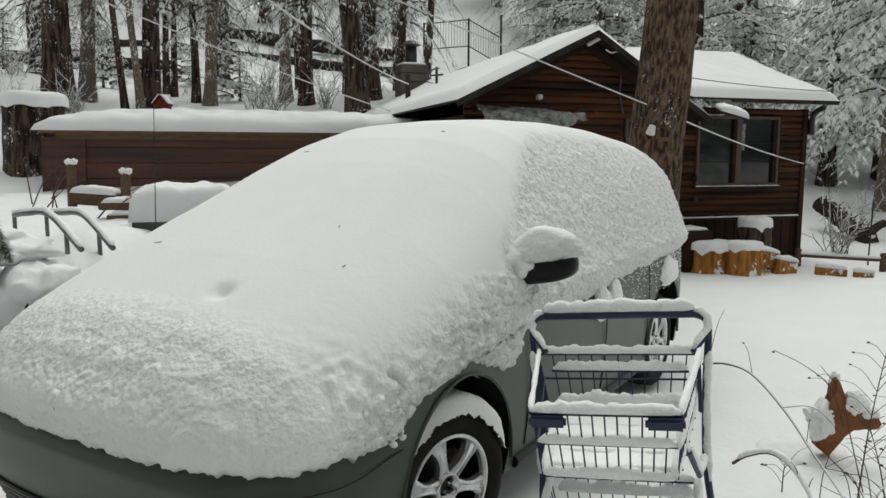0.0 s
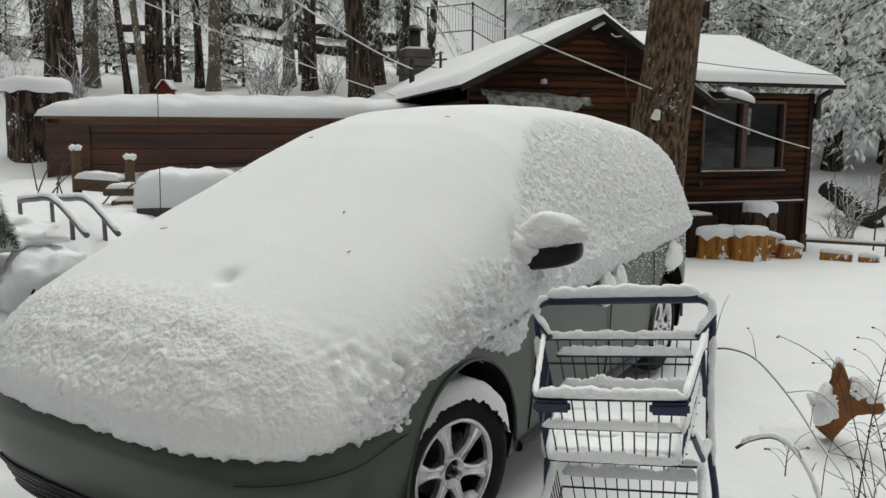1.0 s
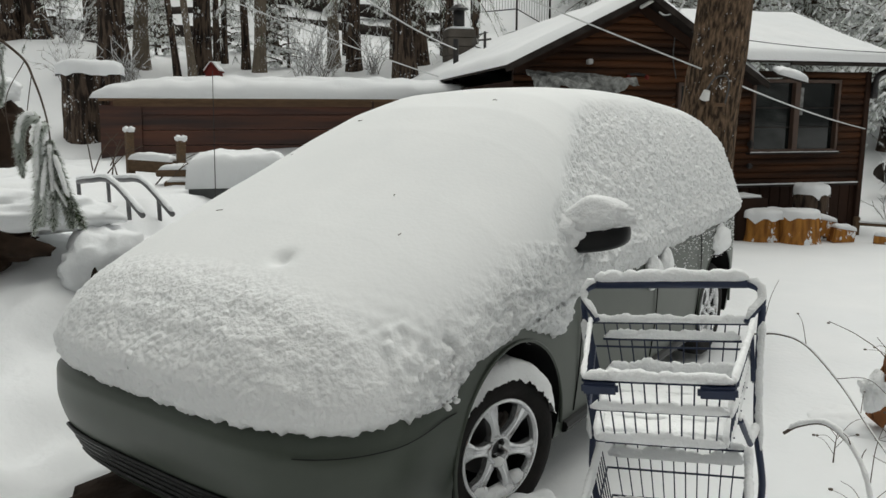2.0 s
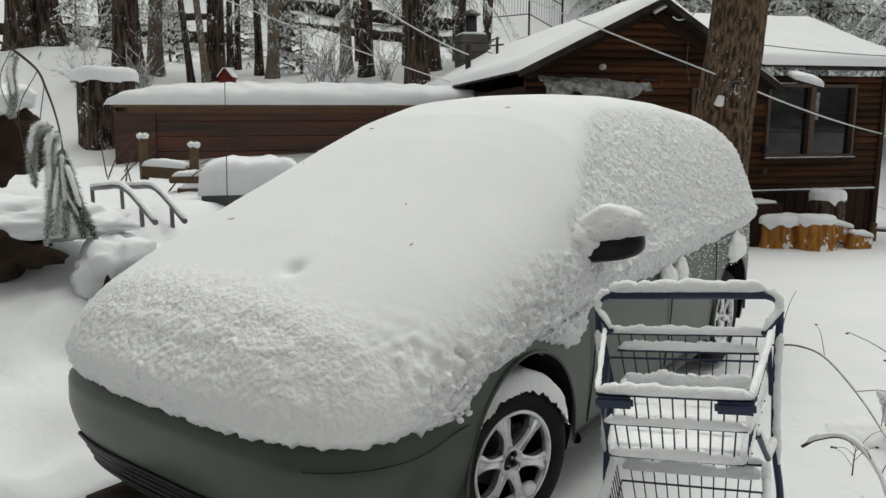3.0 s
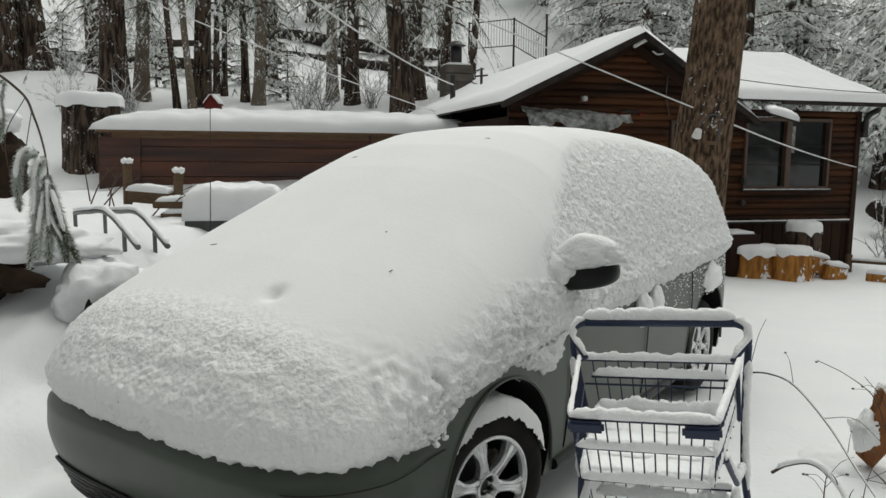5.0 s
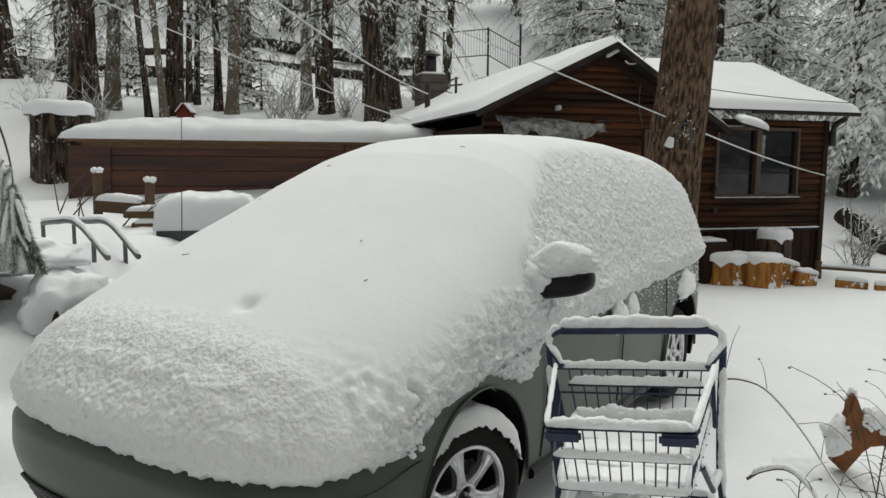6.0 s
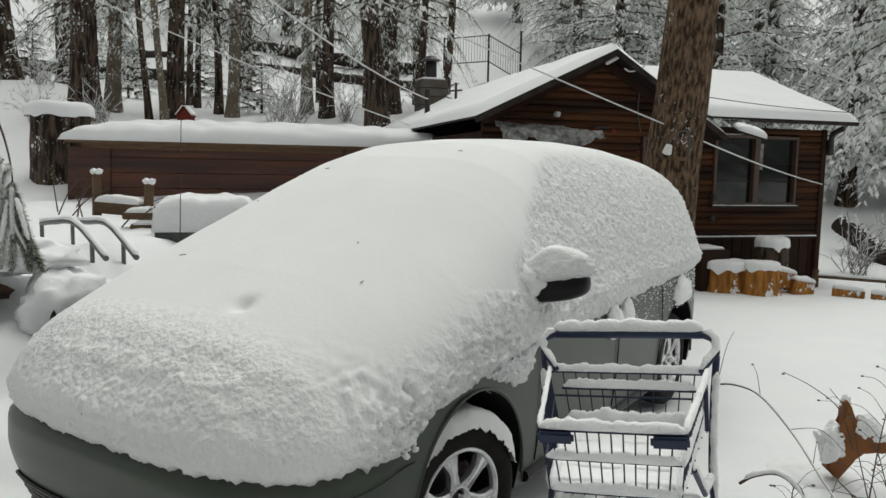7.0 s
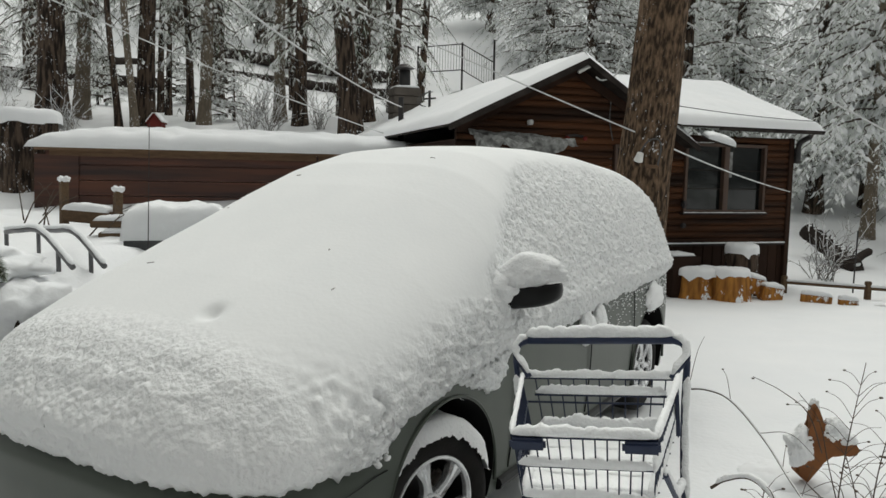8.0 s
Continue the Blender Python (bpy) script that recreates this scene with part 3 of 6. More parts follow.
def make_mirror():
    bm = bmesh.new()
    bmesh.ops.create_uvsphere(bm, u_segments=28, v_segments=16, radius=1.0)
    for v in bm.verts:
        c = v.co
        sx, sy, sz = [math.copysign(abs(q) ** 0.65, q) for q in c]
        v.co = (sx * 0.07 + sy * -0.03, 0.232 * sy, sz * 0.064 * (1 + 0.12 * sy) + 0.040 * sy)
    ob = part("wing_mirror", bm, TRIM, car, "black plastic door mirror", smooth=True)
    ob.matrix_basis = Matrix.Translation((-0.60, 0.965, 1.13))
    part("mirror_arm", tube([(-0.66, 0.80, 1.05), (-0.65, 0.92, 1.09)], [0.06, 0.05], 10), TRIM, car, smooth=True)
    bm = bmesh.new()
    bmesh.ops.create_icosphere(bm, subdivisions=5, radius=1.0)
    for v in bm.verts:
        c = v.co
        rough = smooth01(0.80, 0.25, c.z)
        k = 1 + 0.07 * noise.noise(c * 1.8) + rough * 0.16 * (0.5 - noise.voronoi(c * 4.5)[0][0]) + rough * (0.06 * abs(noise.noise(c * 8)) + 0.11 * noise.noise(c * 14) + 0.06 * noise.noise(c * 26))
        z = c.z * (0.075 + 0.080 * smooth01(-0.7, 0.2, c.y)) if c.z > 0 else c.z * 0.020
        v.co = (c.x * 0.088 * k - 0.03 * c.y, c.y * 0.222 * k, z * k + 0.040 * c.y)
    ob = part("mirror_snow", bm, SNOW_CAR, car, "lumpy cap of snow", smooth=True)
    ob.matrix_basis = Matrix.Translation((-0.600, 0.990, 1.182))
    bm = bmesh.new()
    bmesh.ops.create_icosphere(bm, subdivisions=4, radius=1.0)
    for v in bm.verts:
        c = v.co
        k = 1 + 0.12 * noise.noise(c * 2.5) + 0.08 * noise.noise(c * 8)
        v.co = (c.x * 0.13 * k, c.y * 0.19 * k, c.z * 0.105 * k)
    ob = part("pillar_snow", bm, SNOW_CAR, car, smooth=True)
    ob.matrix_basis = Matrix.Translation((-0.58, 0.84, 1.165))


def make_car_details():
    for z, h in ((0.62, 0.006),):
        bm = bmesh.new()
        add_tube(bm, [tuck((x, half_width(x) * 0.992 + 0.001, z - 0.03 * (x - 0.4))) for x in np.linspace(0.40, 0.93, 30)], 0.0022, 6)
        part("bumper_seam", bm, TRIM, car)
    for k in range(5):
        z = 0.27 + 0.03 * k
        bm = bmesh.new()
        ys = np.linspace(-0.62, 0.62, 31)
        pts = []
        for y in ys:
            xx = NOSE * max(0.0, 1 - (abs(y) / HALF) ** FRONT) ** (1 / FRONT)
            pts.append(tuck((xx + (0.006 if k in (0, 4) else 0.0), y, z)))
        add_tube(bm, pts, 0.010, 6)
        part("grille_slat", bm, TRIM, car, "black lower grille slat")
    bm = bmesh.new()
    rows = []
    for y in np.linspace(-0.60, 0.60, 31):
        xx = NOSE * max(0.0, 1 - (abs(y) / HALF) ** FRONT) ** (1 / FRONT) + 0.002
        rows.append([bm.verts.new(tuck((xx, y, z))) for z in (0.26, 0.295, 0.33, 0.365, 0.40)])
    for p, q in zip(rows, rows[1:]):
        for i in range(4):
            bm.faces.new((p[i], q[i], q[i + 1], p[i + 1]))
    part("grille_opening", bm, ARCH, car)
    for x in (-0.60, -1.62, -2.45):
        pts = [(x - 0.04 * (z - 0.3), half_width(x) * (0.95 + 0.05 * math.sin(math.pi * min(1, (z - 0.22) / 0.72 * 0.62 + 0.1))) + 0.001, z) for z in np.linspace(0.3, 0.92, 14)]
        part("door_seam", tube(pts, 0.0035, 6), ARCH, car)
    part("sill", tube([(x, 0.955, 0.25) for x in np.linspace(-0.5, -2.4, 12)], 0.03, 8), TRIM, car)
    for x in (-1.52, -1.73):
        bm = bmesh.new()
        bmesh.ops.create_icosphere(bm, subdivisions=4, radius=1.0)
        for v in bm.verts:
            c = v.co
            k = 1 + 0.22 * noise.noise(c * 1.8 + Vector((x * 9, 0, 0))) + 0.10 * noise.noise(c * 6)
            v.co = (c.x * 0.085 * k * (1 - 0.35 * c.z), c.y * 0.05 * k, c.z * 0.105 * k)
        ob = part("handle_snow", bm, SNOW_CAR, car, "clump of snow on a door handle", smooth=True)
        ob.matrix_basis = Matrix.Translation((x, 0.99, 0.83))
    for x in (-1.50, -1.70):
        part("door_handle", box((x, 1.0, 0.79), (0.16, 0.03, 0.03), None, 0.008), CAR_PAINT, car)
    bm = bmesh.new()
    bmesh.ops.create_icosphere(bm, subdivisions=4, radius=1.0)
    for v in bm.verts:
        c = v.co
        k = 1 + 0.2 * noise.noise(c * 1.8) + 0.10 * noise.noise(c * 6)
        v.co = (c.x * 0.20 * k * (1 - 0.35 * c.z), c.y * 0.05 * k, c.z * 0.11 * k)
    ob = part("arch_snow", bm, SNOW_CAR, car, smooth=True)
    ob.matrix_basis = Matrix.Translation((-2.95, 0.975, 0.83))
    part("tail_light", box((-3.70, 0.80, 0.98), (0.18, 0.10, 0.26), None, 0.03), RED_LENS, car, "red tail lamp")
    part("aerial", tube([(0.02, -0.86, 0.98), (-0.02, -0.87, 1.93)], [0.003, 0.0018], 6), METAL_DARK, car, "thin whip aerial")


make_car_body()
make_car_snow()
make_wheel(0.0, 1, -13, "front wheel turned slightly outward, snow on the tyre")
make_wheel(0.0, -1, -13, "front wheel turned slightly outward")
make_wheel(-2.9, 1, 0, "rear wheel with snow in the rim")
make_wheel(-2.9, -1, 0, "rear wheel on packed snow")
snow_on_tyre(0.0, -13, 28, 166)
make_mirror()
make_car_details()

# ---- the cabin ----
CABIN_TURN = 17.0
cabin_m = Matrix.Translation((6.2, 12.5, 0)) @ Matrix.Rotation(radians(CABIN_TURN), 4, "Z")
# local frame: x along the front wall (0 at the right corner, negative to the left), y into the house
cabin = thing("cabin", cabin_m, "dark brown log-sided cabin under a snowy roof", "house")
W_LEFT, W_PEAK, W_MID, DEEP = -6.05, -4.15, -2.3, 9.0
Z_EAVE, Z_RIDGE, Z_WING, Z_LOW = 2.42, 3.32, 2.50, 2.14


def gable_top(x):
    if x < W_PEAK:
        return Z_EAVE + (Z_RIDGE - Z_EAVE) * (x - W_LEFT + 0.15) / (W_PEAK - W_LEFT + 0.15)
    if x < W_MID:
        return Z_LOW + (Z_RIDGE - Z_LOW) * (W_MID + 0.2 - x) / (W_MID + 0.2 - W_PEAK)
    return Z_WING


WINDOW = (-2.12, -0.57, 1.21, 2.29)
DOOR = (-3.42, -2.75, 0.4, 2.22)


def make_cabin_walls():
    part("wall", box((W_LEFT / 2 , 0.12, 0.3), (-W_LEFT, 0.12, 1.2)), DARK_WOOD, cabin)
    part("wall", box((W_LEFT + 0.06, DEEP / 2 + 0.06, 1.1), (0.12, DEEP, 2.3)), DARK_WOOD, cabin)
    part("wall", box((-0.06, 2.06, 1.15), (0.12, 4.0, 2.6)), DARK_WOOD, cabin)
    part("wall", box((W_LEFT / 2, DEEP, 1.1), (-W_LEFT, 0.12, 2.6)), DARK_WOOD, cabin)
    step = 0.105
    z, k = 0.66, 0
    while z < Z_RIDGE - 0.1:
        zc = z + step / 2
        spans = []
        lo, hi = W_LEFT, 0.0
        xs = np.linspace(lo, hi, 240)
        run = None
        for x in xs:
            ok = gable_top(x) > zc + 0.03
            for o in (WINDOW, DOOR):
                if o[0] - 0.05 < x < o[1] + 0.05 and o[2] - 0.06 < zc < o[3] + 0.06:
                    ok = False
            if ok and run is None:
                run = x
            if run is not None and (not ok or x == xs[-1]):
                if x - run > 0.08:
                    spans.append((run, x))
                run = None
        for a, b in spans:
            bm = bmesh.new()
            prof = [(0.06, 0.0), (-0.002, 0.004), (-0.018, 0.022), (-0.026, step / 2), (-0.018, step - 0.022), (-0.002, step - 0.004), (0.06, step)]
            r1 = [bm.verts.new((a, y, z + h)) for y, h in prof]
            r2 = [bm.verts.new((b, y, z + h)) for y, h in prof]
            for i in range(len(prof) - 1):
                bm.faces.new((r1[i], r2[i], r2[i + 1], r1[i + 1]))
            bm.faces.new(r1[::-1])
            bm.faces.new(r2)
            bm.faces.new((r1[0], r1[-1], r2[-1], r2[0]))
            part("log_board", bm, LOG_BROWN, cabin)
        z += step
        k += 1
    x = W_LEFT
    while x < -0.02:
        w = min(0.19, -x)
        part("skirt_board", box((x + w / 2, 0.03, 0.18), (w - 0.012, 0.03, 0.93), None, 0.004), DARK_WOOD, cabin)
        x += 0.19
    part("skirt_trim", box((W_LEFT / 2, -0.015, 0.655), (-W_LEFT, 0.05, 0.035)), FASCIA, cabin)
    part("trim_snow", snow_ridge([(W_LEFT + 3.2, -0.03, 0.674), (-0.02, -0.03, 0.674)], 0.018, 0.02, 2), SNOW_CLUMP, cabin)
    part("corner_post", box((-0.02, 0.0, 1.2), (0.10, 0.10, 2.5), None, 0.01), DARK_WOOD, cabin)
    part("corner_post", box((W_LEFT + 0.03, 0.0, 1.1), (0.10, 0.10, 2.2), None, 0.01), DARK_WOOD, cabin)


def make_opening(o, mullion):
    a, b, z0, z1 = o
    w = new("window" if mullion else "door")
    w.parent = cabin
    w.matrix_parent_inverse = Matrix.Identity(4)
    tagged(w, "dark double window in a brown wooden frame" if mullion else "narrow dark door window")
    f = 0.05
    for c, s in (((a, 0, (z0 + z1) / 2), (f, 0.12, z1 - z0 + f)), ((b, 0, (z0 + z1) / 2), (f, 0.12, z1 - z0 + f)),
                 (((a + b) / 2, 0, z1), (b - a - f, 0.12, f)), (((a + b) / 2, 0, z0), (b - a - f, 0.12, f))):
        part("frame", box(c, s, None, 0.006), WIN_WOOD, w)
    cols = [(a + f / 2, (a + b) / 2 - 0.05), ((a + b) / 2 + 0.05, b - f / 2)] if mullion else [(a + f / 2, b - f / 2)]
    if mullion:
        part("mullion", box(((a + b) / 2, -0.005, (z0 + z1) / 2), (0.10, 0.11, z1 - z0 - f), None, 0.006), WIN_WOOD, w)
        part("sill", box(((a + b) / 2, -0.05, z0 - 0.04), (b - a + 0.14, 0.12, 0.03), None, 0.005), FASCIA, w)
        part("sill_snow", snow_ridge([(a - 0.05, -0.09, z0 - 0.028), (b + 0.05, -0.09, z0 - 0.028)], 0.014, 0.014, 5), SNOW_CLUMP, w)
    for p, q in cols:
        part("pane", box(((p + q) / 2, 0.03, (z0 + z1) / 2), (q - p, 0.008, z1 - z0 - f)), GLASS, w)
        if mullion:
            for t in (0.34, 0.62):
                zz = z0 + (z1 - z0) * t
                part("glazing_bar", box(((p + q) / 2, 0.018, zz), (q - p, 0.012, 0.014)), FASCIA, w)


def roof_slab(name, corners, thick, mat, snow, seed):
    """A sloped roof board of four corners (eave left, eave right, ridge right, ridge left) with its blanket of snow."""
    c = [Vector(p) for p in corners]
    up = (c[1] - c[0]).cross(c[3] - c[0]).normalized()
    if up.z < 0:
        up = -up
    bm = bmesh.new()
    lo = [bm.verts.new(p - up * thick) for p in c]
    hi = [bm.verts.new(p) for p in c]
    bm.faces.new(hi)
    bm.faces.new(lo[::-1])
    for i in range(4):
        bm.faces.new((lo[i], lo[(i + 1) % 4], hi[(i + 1) % 4], hi[i]))
    roof = part(name, bm, mat, cabin, "dark roof edge")
    bm = bmesh.new()
    nx, ny = 60, 40
    rows = []
    for j in range(ny + 1):
        row = []
        for i in range(nx + 1):
            u, v = i / nx, j / ny
            p = c[0].lerp(c[1], u).lerp(c[3].lerp(c[2], u), v)
            e = min(u * (c[1] - c[0]).length, (1 - u) * (c[1] - c[0]).length, v * (c[3] - c[0]).length)
            h = snow * min(1.0, max(0.0, e / 0.16)) ** 0.5
            h *= 1 + 0.22 * noise.noise(p * 1.1 + Vector((seed, 0, 0))) + 0.06 * noise.noise(p * 5)
            row.append(bm.verts.new(p + Vector((0, 0, h + 0.004)) + up * 0.0))
        rows.append(row)
    for j in range(ny):
        for i in range(nx):
            bm.faces.new((rows[j][i], rows[j][i + 1], rows[j + 1][i + 1], rows[j + 1][i]))
    part("roof_snow", bm, SNOW, roof, "smooth blanket of snow", smooth=True)
    return roof


def make_cabin_roofs():
    o, back = -0.42, DEEP + 0.3
    rise = (Z_RIDGE - Z_EAVE) / (W_PEAK - W_LEFT)
    el = (W_LEFT - 0.24, Z_EAVE - 0.24 * rise + 0.12)
    pk = (W_PEAK, Z_RIDGE + 0.14)
    er = (W_MID + 0.15, Z_LOW + 0.10)
    roof_slab("roof", [(el[0], back, el[1]), (el[0], o, el[1]), (pk[0], o, pk[1]), (pk[0], back, pk[1])], 0.03, FASCIA, 0.12, 1)
    roof_slab("roof", [(er[0], o, er[1]), (er[0], back, er[1]), (pk[0], back, pk[1]), (pk[0], o, pk[1])], 0.03, FASCIA, 0.12, 2)
    for a, b in ((el, pk), (pk, er)):
        d = Vector((b[0] - a[0], 0, b[1] - a[1]))
        c = Vector(((a[0] + b[0]) / 2, o + 0.015, (a[1] + b[1]) / 2 - 0.065))
        part("barge_board", box(c, (d.length, 0.03, 0.055), Euler((0, -math.atan2(d.z, d.x), 0)).to_matrix()), FASCIA, cabin)
    roof_slab("roof", [(W_MID - 0.2, -0.40, Z_WING + 0.06), (0.32, -0.40, Z_WING + 0.06), (0.32, 2.0, Z_WING + 1.03), (W_MID - 1.7, 2.0, Z_WING + 1.03)], 0.03, FASCIA, 0.12, 3)
    roof_slab("roof", [(0.32, 4.4, Z_WING + 0.06), (W_MID - 0.2, 4.4, Z_WING + 0.06), (W_MID - 1.7, 2.0, Z_WING + 1.03), (0.32, 2.0, Z_WING + 1.03)], 0.03, FASCIA, 0.12, 4)
    part("fascia", box((-0.76, -0.405, Z_WING + 0.02), (2.08, 0.025, 0.04)), FASCIA, cabin)
    wl, wp, wr = (W_LEFT, Z_EAVE + 0.07), (W_PEAK, Z_RIDGE + 0.09), (W_MID + 0.1, Z_LOW + 0.12)
    for a, b in ((wl, wp), (wp, wr)):
        d = Vector((b[0] - a[0], 0, b[1] - a[1]))
        part("gable_trim", box(((a[0] + b[0]) / 2, -0.045, (a[1] + b[1]) / 2 - 0.09), (d.length, 0.03, 0.13), Euler((0, -math.atan2(d.z, d.x), 0)).to_matrix()), DARK_WOOD, cabin)


make_cabin_walls()
make_opening(WINDOW, True)
make_opening(DOOR, False)
make_cabin_roofs()

# ---- the shed ----
shed = thing("shed", Matrix.Translation((-6.2, 12.2, 0.72)) @ Matrix.Rotation(radians(14), 4, "Z"), "long low dark brown shed with a snowy flat roof", "shed")


def make_shed():
    long = 6.2
    for k in range(6):
        z = -0.20 + 0.255 * k
        for a, b, mat in ((0.0, 4.35, SHED), (4.36, long, TAN_WOOD)):
            part("board", box(((a + b) / 2, -0.006 * (k % 2), z + 0.127), (b - a, 0.05, 0.247), None, 0.006), mat, shed)
    for x, w in ((0.42, 0.06), (4.36, 0.05)):
        part("batten", box((x, -0.04, 0.55), (w, 0.02, 1.5), None, 0.004), SHED, shed)
    part("end_panel", box((0.14, -0.05, 0.52), (0.66, 0.03, 1.42), Euler((0, 0.03, 0)).to_matrix(), 0.006), SHED, shed, "lighter weathered end panel")
    part("fascia", box((2.2, -0.05, 1.26), (4.3, 0.03, 0.10), None, 0.004), TAN_WOOD, shed)
    part("end_wall", box((0.0, 0.9, 0.55), (0.05, 1.8, 1.55)), SHED, shed)
    part("end_wall", box((long, 0.9, 0.55), (0.05, 1.8, 1.55)), SHED, shed)
    part("back_wall", box((long / 2, 1.8, 0.55), (long, 0.05, 1.55)), SHED, shed)
    part("roof", box((long / 2, 0.9, 1.40), (long + 0.3, 2.15, 0.05), Euler((0.07, 0, 0)).to_matrix()), TAN_WOOD, shed)
    bm = snow_pad(long + 0.45, 2.5, 0.33, 6.0, 110, 44, 0.05, 0.004, 4.5)
    ob = part("roof_snow", bm, SNOW, shed, "thick pillow of snow", smooth=True)
    ob.matrix_basis = Matrix.Translation((long / 2, 0.9, 1.426)) @ Matrix.Rotation(0.07, 4, "X")


make_shed()

# bits of twig fallen on the car's snow
for k, (x, a, turn, size) in enumerate(((0.35, 0.56, 0.3, 0.028), (0.10, 0.42, 1.4, 0.020), (-0.6, 0.55, 0.2, 0.022), (0.30, 0.36, 1.1, 0.024), (-0.25, 0.60, 0.0, 0.02), (-0.9, 0.46, 0.6, 0.018))):
    p = car.matrix_world @ (car_point(x, a) + Vector((0.0, 0, 0.133)))
    bm = tube([(-size, 0, 0), (0, 0.003, 0.003), (size, 0, -0.004)], 0.0017, 5)
    tagged(link("needle_twig", bm, TWIG, None, False, Matrix.Translation(p) @ Matrix.Rotation(turn, 4, "Z")), "tiny dry twig lying on the car's snow", "twig", "twigs on the snow")


def snow_crumbs():
    """Loose crumbs of snow along the broken edge over the front wing."""
    r = random.Random(3)
    bm = bmesh.new()
    for k in range(60):
        x = 0.42 + 0.20 * r.random()
        z = 0.67 + 0.17 * r.random()
        y = half_width(x) * 0.99 + 0.020
        size = 0.006 + 0.012 * r.random() ** 2
        c = bmesh.ops.create_icosphere(bm, subdivisions=2, radius=size, matrix=Matrix.Translation((x, y, z)))
        for v in c["verts"]:
            v.co += (v.co - Vector((x, y, z))) * 0.9 * noise.noise(v.co / size * 0.9)
    ob = part("crumbled_snow", bm, SNOW_CAR, car, "crumbled snow over the front wing", smooth=True)
    tagged(ob, kind="stuff")


snow_crumbs()


def blown_snow():
    """Fine snow blown onto the rear door below the edge of the cover."""
    r = random.Random(8)
    verts, faces = [], []
    for k in range(420):
        x = -1.95 - 1.5 * r.random() ** 0.8
        top = snow_edge(x)
        z = top - 0.22 * r.random() ** 1.8
        belt = lerp_table(BELT_X, BELT_Z, x)
        p = car_point(x, 0.17 * min(1.0, (z - 0.22) / (belt - 0.22)))
        size = 0.0025 + 0.006 * r.random() ** 2
        c = p + Vector((0, 0.004, 0))
        n = len(verts)
        for i in range(5):
            a = 2 * math.pi * (i + r.random() * 0.5) / 5
            verts.append((c.x + size * 1.3 * math.cos(a), c.y - 0.004, c.z + size * math.sin(a)))
        verts.append((c.x, c.y + size * 0.6, c.z))
        faces += [(n + i, n + (i + 1) % 5, n + 5) for i in range(5)]
    ob = new("blown_snow", mesh_from("blown_snow", verts, faces, [SNOW_CAR]))
    ob.parent = car
    tagged(ob, "fine specks of snow blown onto the rear door", kind="stuff")


blown_snow()

# ---- cabin fittings ----


